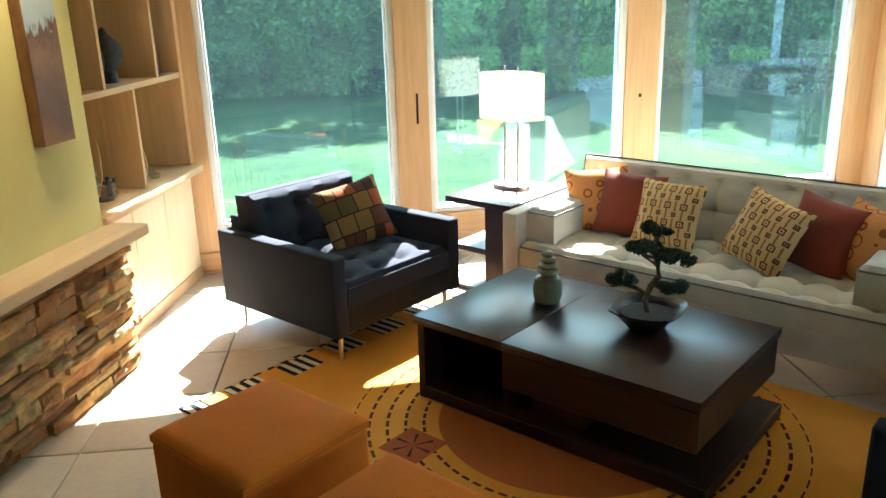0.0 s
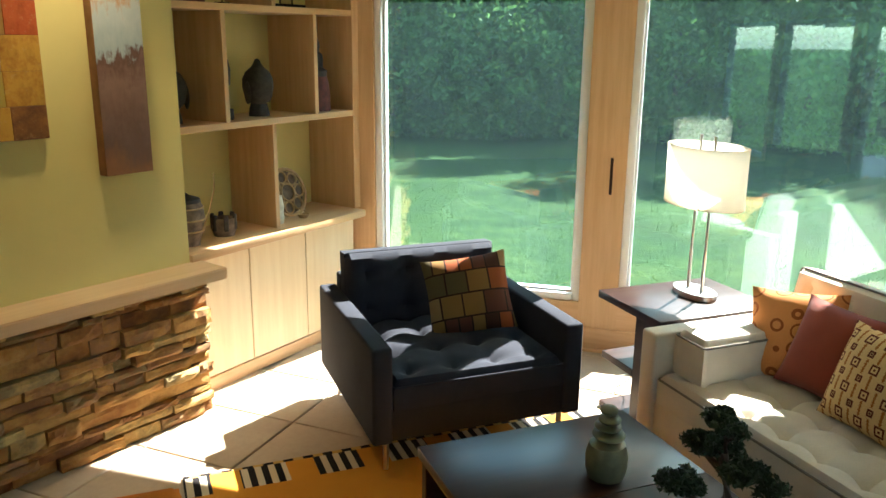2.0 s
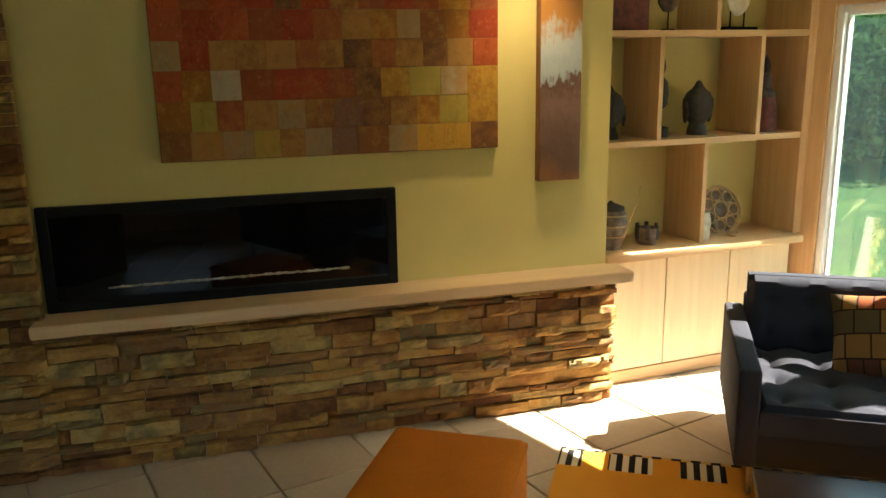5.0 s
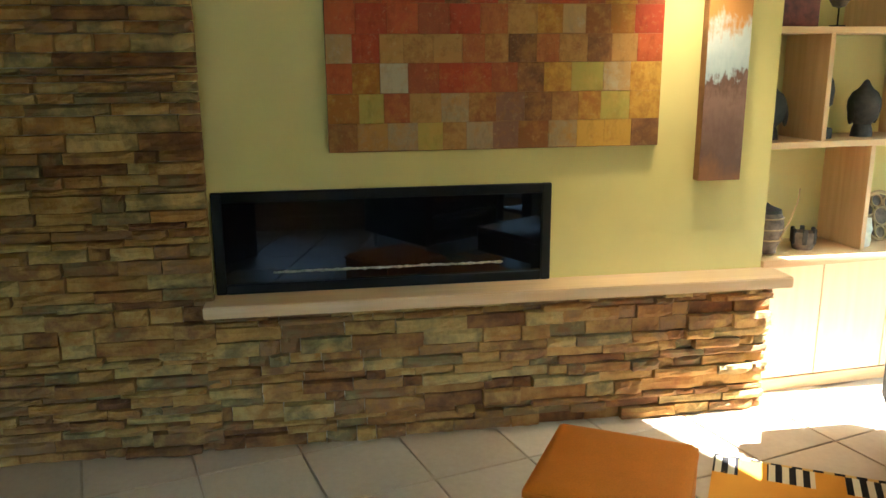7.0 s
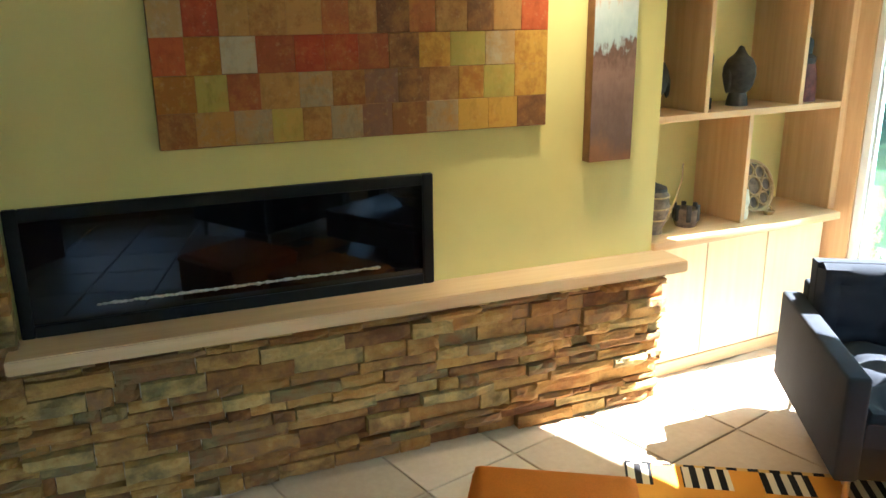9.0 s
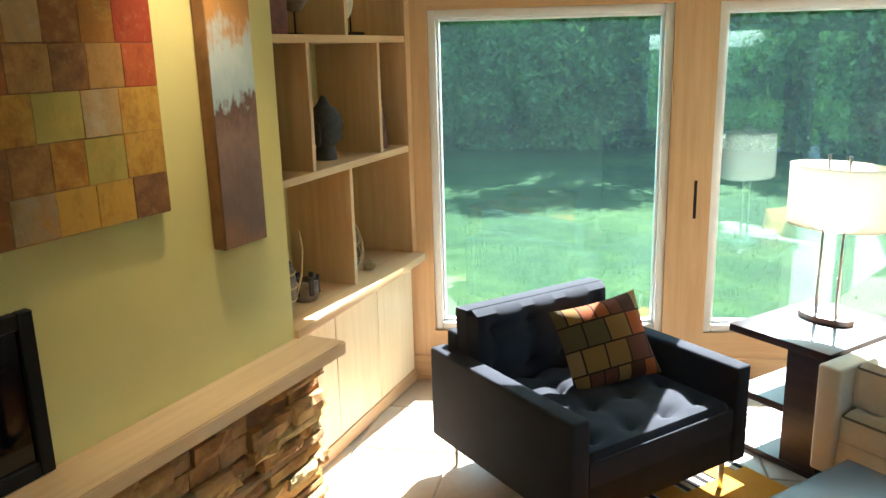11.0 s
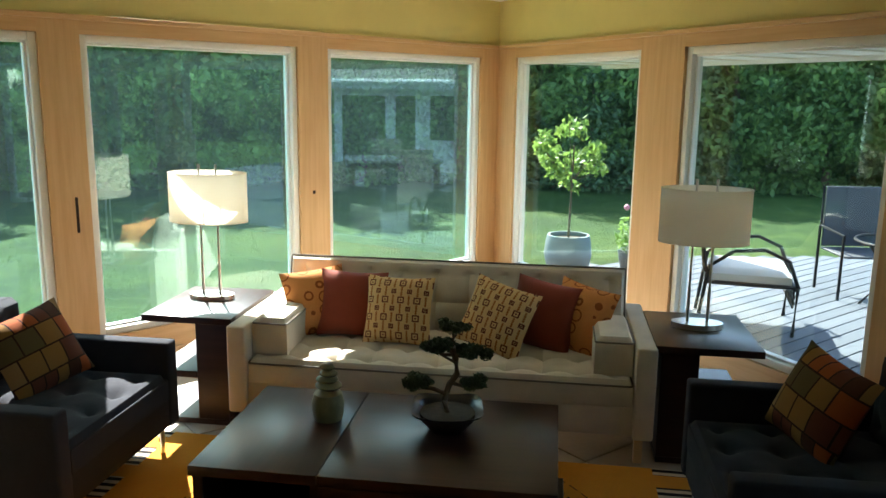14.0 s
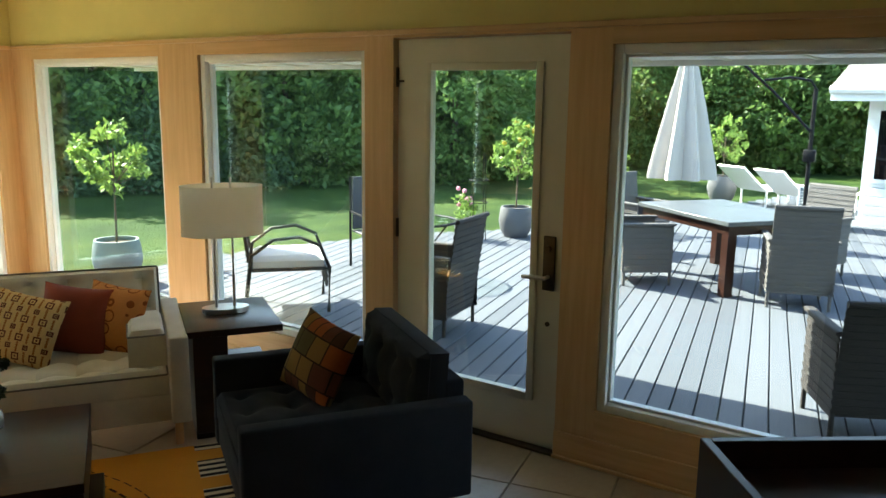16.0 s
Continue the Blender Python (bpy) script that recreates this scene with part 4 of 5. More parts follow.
# ---- ornaments on the shelves; places along and into the bookcase ----
M["dark_clay"] = plain("dark_carved_clay", (0.045, 0.038, 0.032), 0.75, 0, 0.4, 40, 0.5)
M["weathered"] = plain("weathered_wood", (0.17, 0.12, 0.08), 0.85, 0, 0.45, 30, 0.6)
M["rattan"] = plain("rattan", (0.44, 0.29, 0.13), 0.7, 0, 0.25, 50, 0.3)
M["red_lacquer"] = plain("worn_red_lacquer", (0.13, 0.03, 0.02), 0.6, 0, 0.5, 25, 0.3)
M["pale_shell"] = plain("pale_capiz", (0.62, 0.58, 0.46), 0.4, 0, 0.2, 30, 0.4)


def shelf_at(x, y, z, turn=0):
    return BOOK @ pose(x, y, z, 0, 0, turn)


def shaped(name, bm, mat, m, label, cat):
    ob = new(name, finish(name, bm, mat))
    ob.matrix_basis = m
    return tagged(ob, label, cat)


def head_bust(s=1.0):
    bm = lathe([(0.0, 0), (0.055, 0), (0.05, 0.035), (0.042, 0.06), (0.07, 0.09), (0.082, 0.14), (0.08, 0.18), (0.062, 0.215), (0.035, 0.235), (0.024, 0.25), (0.012, 0.272), (0.0, 0.278)], 24)
    for v in bm.verts:
        v.co.y *= 0.9
        if v.co.y < 0 and 0.09 < v.co.z < 0.2:
            v.co.y -= 0.012 * math.exp(-((v.co.x / 0.014) ** 2))
    for sx in (-1, 1):
        bmesh.ops.create_uvsphere(bm, u_segments=8, v_segments=8, radius=1, matrix=Matrix.Translation((sx * 0.083, 0, 0.115)) @ Matrix.Diagonal((0.012, 0.02, 0.055, 1)))
    bmesh.ops.scale(bm, vec=(s, s, s), verts=bm.verts)
    return bm


shaped("sculpted_head", head_bust(1.05), M["dark_clay"], shelf_at(0.66, 0.15, 1.318, 8), "dark carved stone head on the middle shelf", "sculpture")
shaped("sculpted_head", head_bust(1.05), M["dark_clay"], shelf_at(0.10, 0.16, 1.318, -15), "dark carved stone head in the corner compartment", "sculpture")
figure = lathe([(0.0, 0), (0.06, 0), (0.06, 0.05), (0.02, 0.06), (0.018, 0.14), (0.05, 0.17), (0.055, 0.24), (0.045, 0.29), (0.022, 0.32), (0.034, 0.36), (0.03, 0.40), (0.012, 0.43), (0.0, 0.435)], 20)
shaped("standing_figure", figure, M["dark_clay"], shelf_at(0.395, 0.14, 1.318), "tall slim dark carved figure behind the divider", "sculpture")
bm = lathe([(0.0, 0), (0.075, 0), (0.075, 0.11), (0.066, 0.16), (0.06, 0.19), (0.0, 0.19)], 16)
shaped("pedestal", bm, M["red_lacquer"], shelf_at(1.09, 0.13, 1.318), "worn red lacquer pedestal on the middle shelf", "pedestal")
bm = lathe([(0.0, 0), (0.058, 0), (0.062, 0.03), (0.036, 0.05), (0.04, 0.09), (0.036, 0.12), (0.018, 0.135), (0.024, 0.16), (0.02, 0.185), (0.006, 0.22), (0.0, 0.24)], 16)
shaped("seated_figure", bm, M["dark_clay"], shelf_at(1.09, 0.13, 1.508), "small seated dark figure on a red pedestal", "sculpture")

basket = thing("lidded_basket", shelf_at(0.10, 0.10, 0.742), "dark weathered lidded barrel basket with a cane handle", "basket")
part("body", lathe([(0.0, 0), (0.06, 0), (0.062, 0.03), (0.082, 0.07), (0.09, 0.13), (0.082, 0.19), (0.072, 0.21), (0.0, 0.212)]), M["weathered"], basket)
for z, r in ((0.075, 0.085), (0.13, 0.092), (0.185, 0.085)):
    part("hoop", tube([(r * math.cos(a * math.pi / 12), r * math.sin(a * math.pi / 12), z) for a in range(24)], 0.004, True), M["rattan"], basket)
part("lid", lathe([(0.074, 0.21), (0.07, 0.226), (0.02, 0.245), (0.0, 0.26)]), M["dark_clay"], basket)
part("handle", tube([(0.03, -0.08, 0.08), (0.07, -0.085, 0.16), (0.13, -0.06, 0.26), (0.16, -0.03, 0.33)], 0.004), M["rattan"], basket)
pot = thing("carved_pot", shelf_at(0.34, 0.11, 0.742), "small carved grey wooden pot with a notched rim", "pot")
part("bowl", lathe([(0.0, 0), (0.05, 0), (0.06, 0.03), (0.062, 0.09), (0.05, 0.092), (0.048, 0.03), (0.0, 0.028)], 24), M["weathered"], pot)
for k in range(6):
    a = k * math.pi / 3
    part("stud", box((-0.012, -0.008, 0.03), (0.012, 0.008, 0.112), 0.004, 1), M["dark_clay"], pot, "", pose(0.058 * math.cos(a), 0.058 * math.sin(a), 0, 0, 0, math.degrees(a) + 90))
jar = shaped("ribbed_jar", lathe([(0.0, 0), (0.04, 0), (0.045, 0.03), (0.04, 0.06), (0.046, 0.09), (0.04, 0.12), (0.035, 0.15), (0.0, 0.155)], 20), M["pale_shell"], shelf_at(0.69, 0.09, 0.742), "pale ribbed jar beside the divider", "jar")
plate = thing("rattan_plate", shelf_at(0.90, 0.20, 0.868) @ pose(0, 0, 0, 72, 0, 0), "round openwork rattan plate leaning in the compartment", "plate")
part("rim", tube([(0.135 * math.cos(a * math.pi / 20), 0.135 * math.sin(a * math.pi / 20), 0) for a in range(40)], 0.010, True, 8), M["rattan"], plate)
for k in range(7):
    a = 2 * math.pi * k / 7
    part("loop", tube([(0.09 * math.cos(a) + 0.034 * math.cos(b * math.pi / 9), 0.09 * math.sin(a) + 0.034 * math.sin(b * math.pi / 9), 0) for b in range(18)], 0.006, True), M["rattan"], plate)
part("centre_loop", tube([(0.05 * math.cos(b * math.pi / 12), 0.05 * math.sin(b * math.pi / 12), 0) for b in range(24)], 0.007, True), M["rattan"], plate)
part("backing", cyl(0.125, 0.125, -0.012, -0.008, 32), M["weathered"], plate)
dish = thing("little_dish", shelf_at(0.88, 0.07, 0.742), "small pale handled dish on the counter", "dish")
part("bowl", lathe([(0.0, 0), (0.022, 0), (0.034, 0.02), (0.03, 0.022), (0.0, 0.008)], 18), M["rattan"], dish)
part("handle", tube([(0.02 * math.cos(b * math.pi / 8), 0, 0.018 + 0.024 * math.sin(b * math.pi / 8)) for b in range(9)], 0.0035), M["rattan"], dish)
crate = shaped("lacquer_box", box((-0.12, -0.1, 0), (0.12, 0.1, 0.24), 0.008, 2), M["red_lacquer"], shelf_at(0.14, 0.15, 1.867), "dark red lacquer box on the top shelf", "box")
fan = thing("feather_stand", shelf_at(0.42, 0.12, 1.867), "dark fan ornament on a thin stand", "ornament")
part("stem", rod((0, 0, 0.01), (0, 0, 0.11), 0.004), M["black_metal"], fan)
part("foot", box((-0.03, -0.025, 0), (0.03, 0.025, 0.01), 0.002, 1), M["black_metal"], fan)
part("fan", lathe([(0.0, 0.09), (0.03, 0.10), (0.055, 0.14), (0.06, 0.20), (0.0, 0.24)], 12), M["weathered"], fan)
disc = thing("shell_disc", shelf_at(0.86, 0.12, 1.867), "pale shell disc on a black stand on the top shelf", "ornament")
bm = bmesh.new()
bmesh.ops.create_uvsphere(bm, u_segments=28, v_segments=14, radius=1, matrix=Matrix.Translation((0, 0, 0.19)) @ Matrix.Diagonal((0.082, 0.014, 0.115, 1)))
part("disc", bm, M["pale_shell"], disc)
part("foot", box((-0.11, -0.04, 0), (0.11, 0.04, 0.018), 0.003, 1), M["black_metal"], disc)
for sx in (-1, 1):
    part("prop", rod((sx * 0.045, 0, 0.016), (sx * 0.045, 0, 0.12), 0.004), M["black_metal"], disc)

# ---- dark cabinet with a sunk top by the deck wall ----
cab = thing("tray_cabinet", pose(1.915, 0.80, 0, 0, 0, -50), "dark espresso cabinet with a raised rim round its sunk top", "cabinet")
part("body", box((0.02, -0.60, 0.0), (0.95, -0.01, 0.66), 0.004, 1), M["espresso_y"], cab)
for lo, hi in (((0.0, -0.62, 0.0), (0.03, 0.0, 0.75)), ((0.94, -0.62, 0.0), (0.97, 0.0, 0.75)), ((0.03, -0.03, 0.60), (0.94, 0.0, 0.75)), ((0.03, -0.62, 0.60), (0.94, -0.59, 0.75))):
    part("rim", box(lo, hi, 0.003, 1), M["espresso_y"], cab)

# ---- floor lamp cord ----
cord = new("power_cord", finish("power_cord", tube([grid(-2.52, 4.12, 0.24).translation, grid(-2.62, 4.15, 0.12).translation, grid(-2.72, 4.12, 0.02).translation, grid(-2.86, 4.2, 0.006).translation, grid(-2.9, 4.5, 0.006).translation], 0.003), M["pale_shell"]))
tagged(cord, "thin pale lamp cord trailing over the floor", "cord")

# ---- outdoors: lawn, beds, deck ----
LAWN, DECK = -0.50, -0.12


def lawn_material():
    m = Net("mown_grass", 0.9, 0, 0.15)
    v = m.geo()
    a, b, c = m.noise(v, 0.45, 4, 0.65), m.noise(v, 3.0, 4), m.noise(v, 55, 3, 0.7)
    f = m.math("ADD", m.math("MULTIPLY", a, 0.45), m.math("ADD", m.math("MULTIPLY", b, 0.25), m.math("MULTIPLY", c, 0.3)))
    m.col(m.ramp(f, (0.36, (0.008, 0.026, 0.004)), (0.50, (0.022, 0.052, 0.007)), (0.66, (0.075, 0.105, 0.018))))
    m.bump(c, 0.8, 0.03)
    return m.mat


M["lawn"] = lawn_material()
bm = bmesh.new()
S = 400
bm.faces.new([bm.verts.new(p) for p in ((-S, -S, LAWN), (S, -S, LAWN), (S, S, LAWN), (-S, S, LAWN))])
struct("ground", bm, M["lawn"], "mown green lawn in dappled sun", smooth=False)
rng = np.random.default_rng(8)
n = 18000
gx, gy = rng.uniform(-7, 9, n), 5.4 + 11 * rng.uniform(0, 1, n) ** 1.5
keep = (gy > 5.1 + 0.384 * (gx + 1.75)) & ~((gx > 2.4) & (gy < 8.1))
gx, gy = gx[keep], gy[keep]
n = len(gx)
base = np.stack([gx, gy, np.full(n, LAWN)], 1)
ang, hgt = rng.uniform(0, 6.28, n), rng.uniform(0.018, 0.045, n)
side = np.stack([np.cos(ang), np.sin(ang), np.zeros(n)], 1) * 0.0045
tip = base + np.stack([rng.normal(0, 0.02, n), rng.normal(0, 0.02, n), hgt], 1)
me = bpy.data.meshes.new("grass_blades")
me.from_pydata(np.stack([base - side, base + side, tip], 1).reshape(-1, 3).tolist(), [], np.arange(3 * n).reshape(-1, 3).tolist())
M["blade"] = leaf_material("grass_blade", (0.040, 0.080, 0.015), (0.085, 0.130, 0.025), 0.5)
me.materials.append(M["blade"])
tagged(new("grass_blades", me), "short green grass blades on the lawn", "grass", "", "stuff")

M["mulch"] = plain("bark_mulch", (0.17, 0.10, 0.07), 0.95, 0, 0.4, 30, 0.8)
bed = [(9.5, 17.2), (13, 15.6), (18, 14.6), (24, 13.2), (30, 12.2), (30, 22), (8, 26)]
struct("mulch_bed", prism(bed, LAWN, LAWN + 0.05), M["mulch"], "brown bark mulch bed under the trees", smooth=False)


def deck_material():
    m = Net("weathered_grey_deck", 0.7, 0, 0.3)
    v = m.obj((1.2, 16, 16))
    g = m.noise(v, 2.5, 5, 0.6)
    r = m.rand()
    f = m.math("ADD", m.math("MULTIPLY", g, 0.7), m.math("MULTIPLY", r, 0.3))
    m.col(m.ramp(f, (0.3, (0.055, 0.066, 0.080)), (0.7, (0.105, 0.118, 0.135))))
    m.bump(g, 0.3, 0.003)
    return m.mat


M["deck"] = deck_material()
deck = thing("deck", pose(0, 0, 0), "weathered grey timber deck of long boards", "deck", "", "structure")
POLY = [(2.86, 7.85), (6.0, 7.75), (8.2, 7.0), (9.6, 6.0), (12.0, 5.1), (17.0, 4.2), (17.0, -3.5), (3.40, -3.5), (3.13, 1.0), (3.02, 3.0), (2.85, 6.5)]


def inside(x, y):
    odd = False
    for (x0, y0), (x1, y1) in zip(POLY, POLY[1:] + POLY[:1]):
        if (y0 > y) != (y1 > y) and x < (x1 - x0) * (y - y0) / (y1 - y0) + x0:
            odd = not odd
    return odd


ca, sa, BW = math.cos(radians(15)), math.sin(radians(15)), 0.142
unit = box((0, -BW / 2 + 0.005, -0.028), (1, BW / 2 - 0.005, 0.0), 0.003, 1)
board_mesh = finish("deck_board", unit, M["deck"], False)
q = -8.0
while q < 8.0:
    hits = [s * 0.05 for s in range(0, 420) if inside(s * 0.05 * ca - q * sa, s * 0.05 * sa + q * ca)]
    if hits and hits[-1] - hits[0] > 0.3:
        o = new("deck_board", board_mesh)
        o.parent = deck
        o.matrix_local = pose(hits[0] * ca - q * sa, hits[0] * sa + q * ca, DECK, 0, 0, 15) @ Matrix.Diagonal((hits[-1] - hits[0], 1, 1, 1))
    q += BW
part("deck_frame", prism([(x, y) for x, y in POLY], LAWN, DECK - 0.045), M["black_metal"], deck, "dark deck framing", smooth=False)

# roof overhang along the deck wall
soffit = thing("roof_overhang", WALL_R, "white boarded roof overhang above the deck", "roof", "", "structure")
part("soffit_lining", box((-0.9, 0.12, 2.00), (9.2, 1.72, 2.04)), M["white"], soffit, smooth=False)
for k in range(20):
    part("soffit_batten", box((-0.5 + k * 0.5, 0.13, 1.99), (-0.48 + k * 0.5, 1.72, 2.00)), M["door_paint"], soffit, smooth=False)
part("fascia", box((-0.9, 1.72, 1.965), (9.2, 1.75, 2.30), 0.004, 1), M["white"], soffit)
M["roof"] = plain("grey_shingle", (0.16, 0.15, 0.14), 0.9, 0, 0.3, 12, 0.6)
struct("roof", prism([(-2.6, -2.5), (-2.6, 4.9), (-2.1, 4.95), (2.66, 6.78), (3.0, 6.7), (3.5, -2.5)], CEIL + 0.13, CEIL + 0.25), M["roof"], "grey roof slab", smooth=False)
part("roof_cover", box((-0.9, 0.12, 2.32), (9.2, 1.78, 2.38)), M["roof"], soffit, smooth=False)


# ---- trees ----
M["leaf"] = leaf_material("broadleaf_green", (0.030, 0.075, 0.024), (0.20, 0.33, 0.085), 0.5)
M["needle"] = leaf_material("spruce_green", (0.030, 0.070, 0.030), (0.10, 0.17, 0.065), 0.3)
M["bright_leaf"] = leaf_material("bright_citrus_leaf", (0.06, 0.14, 0.03), (0.28, 0.42, 0.09), 0.4)


def tree_meshes(seed, height, spread, low):
    r = np.random.default_rng(seed)
    cen = []
    for _ in range(150):
        t = r.uniform(low, 1.0)
        prof = math.sin(math.pi * min(1.0, (t - low) / (1 - low) * 0.82 + 0.16)) ** 0.7
        a, d = r.uniform(0, 6.28), spread * prof * r.uniform(0.25, 1.0)
        cen.append((d * math.cos(a), d * math.sin(a), t * height, r.uniform(0.35, 0.85)))
    crown = leaf_cloud("crown", cen, 70, 0.125, M["leaf"], r, 0.75)
    bm = rod((0, 0, 0), (0.1, 0.05, height * 0.8), 0.17, 9, None, 0.05)
    for _ in range(9):
        c = cen[int(r.integers(len(cen)))]
        z = c[2] * 0.72
        rod((0.1 * z / height, 0.05 * z / height, z), (c[0] * 0.85, c[1] * 0.85, c[2]), 0.05, 6, bm, 0.015)
    return finish("trunk", bm, M["bark"]), crown


KINDS = [tree_meshes(31, 10.8, 3.0, 0.08), tree_meshes(32, 9.5, 2.7, 0.04), tree_meshes(33, 12.0, 3.2, 0.18), tree_meshes(34, 5.0, 2.3, 0.02)]
random.seed(21)


def plant_tree(x, y, kind, scale, turn, label):
    t = thing("tree", pose(x, y, LAWN, 0, 0, turn) @ Matrix.Scale(scale, 4), label, "tree", "trees round the lawn")
    for nm, me in zip(("trunk", "crown"), KINDS[kind]):
        o = new(nm, me)
        o.parent = t


for ring, (rad, step) in enumerate(((21.5, 5.6), (25.5, 6.0), (31.0, 6.4))):
    a = -48.0 + ring * 2
    while a < 150:
        far = rad + random.uniform(-1.2, 1.2) + (7.5 if a < 32 else 3.0 * max(0, (45 - a) / 45))
        x, y = 0.8 + far * math.cos(radians(a)), 0.5 + far * math.sin(radians(a))
        if not (12 < x < 19.5 and y < 1.5):
            plant_tree(x, y, (0, 3, 2, 1, 3, 0, 1)[int(random.uniform(0, 7))] if ring == 0 else random.choice((0, 1, 2)), random.uniform(0.62, 0.82) * (0.8 if a < 50 else 1.0), random.uniform(0, 360), "broad green tree at the edge of the lawn")
        a += step * random.uniform(0.75, 1.2)


a = -48.0
while a < 150:
    far = 20.3 + random.uniform(-0.6, 0.6) + (7.5 if a < 32 else 3.0 * max(0, (45 - a) / 45))
    x, y = 0.8 + far * math.cos(radians(a)), 0.5 + far * math.sin(radians(a))
    if not (12 < x < 19.5 and y < 2.0):
        plant_tree(x, y, 3, random.uniform(0.6, 0.95), random.uniform(0, 360), "dense green shrub at the foot of the trees")
    a += random.uniform(2.8, 4.2)


def spruce(x, y, h):
    r = np.random.default_rng(int(x * 10))
    cen = [((1 - t) * h * 0.36 * k * math.cos(a), (1 - t) * h * 0.36 * k * math.sin(a), 0.1 + t * h, 0.22 + 0.25 * (1 - t)) for t, a, k in zip(r.uniform(0, 1, 120) ** 1.3, r.uniform(0, 6.28, 120), r.uniform(0.4, 1, 120))]
    t = thing("spruce_tree", pose(x, y, LAWN), "young dark green spruce in the mulch bed", "tree", "young spruces")
    c = new("crown", leaf_cloud("crown", cen, 40, 0.085, M["needle"], r, 0.5))
    c.parent = t
    part("trunk", rod((0, 0, 0), (0, 0, h * 0.9), 0.06, 8, None, 0.01), M["bark"], t)


for x, y, h in ((10.2, 16.6, 3.4), (12.6, 15.6, 3.0), (17.8, 13.6, 3.2), (9.0, 18.0, 3.8), (20.5, 12.4, 2.6)):
    spruce(x, y, h)

# ---- planters with standard trees ----
M["planter"] = plain("grey_fibre_planter", (0.16, 0.20, 0.21), 0.6, 0, 0.08, 8, 0.2)
M["planter_dark"] = plain("charcoal_planter", (0.12, 0.125, 0.13), 0.6, 0, 0.12, 8, 0.2)


def potted_tree(x, y, z, s, mat, label, crown_r, stem, seed, lemons=0):
    r = np.random.default_rng(seed)
    t = thing("potted_tree", pose(x, y, z), label, "potted tree", "potted standard trees")
    part("pot", lathe([(0.0, 0), (0.19 * s, 0), (0.25 * s, 0.10 * s), (0.285 * s, 0.26 * s), (0.27 * s, 0.42 * s), (0.25 * s, 0.50 * s), (0.225 * s, 0.50 * s), (0.235 * s, 0.42 * s), (0.0, 0.42 * s)], 32), mat, t)
    part("soil", cyl(0.23 * s, 0.23 * s, 0.40 * s, 0.45 * s, 24), M["soil"], t)
    part("stem", rod((0, 0, 0.42 * s), (0.02, 0, stem + crown_r), 0.013, 8, None, 0.009), M["bark"], t)
    cen = []
    for _ in range(40):
        d = r.normal(size=3)
        d /= np.linalg.norm(d)
        k = crown_r * r.uniform(0.3, 1.0) ** 0.5
        cen.append((d[0] * k, d[1] * k, stem + crown_r * 0.85 + d[2] * k * 1.15, crown_r * 0.2))
    c = new("crown", leaf_cloud("crown", cen, 17, 0.044, M["bright_leaf"], r))
    c.parent = t
    tw = bmesh.new()
    for k in cen[:14]:
        rod((0.015, 0, stem * 0.98), k[:3], 0.006, 5, tw, 0.003)
    part("twigs", tw, M["bark"], t)
    for k in cen[:lemons]:
        bm = bmesh.new()
        bmesh.ops.create_uvsphere(bm, u_segments=10, v_segments=8, radius=0.032, matrix=Matrix.Translation(k[:3]))
        part("lemon", bm, M["lemon"], t, "yellow lemon")


M["lemon"] = plain("lemon_peel", (0.65, 0.45, 0.05), 0.5, 0, 0.1, 30, 0.2)
potted_tree(3.95, 7.42, DECK, 0.85, M["planter"], "round-headed standard tree in a pale grey planter on the deck", 0.35, 0.98, 41)
potted_tree(8.9, 5.8, DECK, 0.82, M["planter_dark"], "lemon tree in a charcoal planter on the deck", 0.36, 0.85, 42, 9)
potted_tree(14.9, 4.95, DECK, 0.95, M["planter_dark"], "small round tree in a charcoal planter by the loungers", 0.38, 0.85, 43)
potted_tree(10.3, 5.2, DECK, 0.9, M["planter_dark"], "bushy shrub in a charcoal planter at the deck edge", 0.36, 0.55, 44)

M["bloom"] = plain("pink_petal", (0.62, 0.24, 0.32), 0.7, 0, 0.15, 40, 0.1)
for fx, fy, seed in ((4.75, 7.45, 51), (8.3, 6.25, 52)):
    r = np.random.default_rng(seed)
    fl = thing("flower_pot", pose(fx, fy, DECK), "dark pot of pink flowers on the deck", "flowers", "pots of pink flowers")
    part("pot", lathe([(0.0, 0), (0.10, 0), (0.14, 0.22), (0.12, 0.22), (0.0, 0.20)], 20), M["planter_dark"], fl)
    cen = [(r.uniform(-0.14, 0.14), r.uniform(-0.14, 0.14), r.uniform(0.22, 0.55), 0.07) for _ in range(16)]
    o = new("foliage", leaf_cloud("foliage", cen, 16, 0.035, M["bright_leaf"], r))
    o.parent = fl
    for k in range(7):
        bm = bmesh.new()
        bmesh.ops.create_icosphere(bm, subdivisions=1, radius=0.035, matrix=Matrix.Translation((r.uniform(-0.14, 0.14), r.uniform(-0.14, 0.14), r.uniform(0.45, 0.68))))
        part("bloom", bm, M["bloom"], fl)
trel = thing("plant_trellis", pose(8.35, 6.05, DECK), "thin black wire plant support on the deck", "trellis")
for k in range(4):
    a = k * math.pi / 2
    part("wire", rod((0.13 * math.cos(a), 0.13 * math.sin(a), 0), (0.10 * math.cos(a), 0.10 * math.sin(a), 1.15), 0.006, 6), M["black_metal"], trel)
for z in (0.5, 0.8):
    part("hoop", tube([(0.13 * math.cos(b * math.pi / 8), 0.13 * math.sin(b * math.pi / 8), z) for b in range(16)], 0.006, True), M["black_metal"], trel)

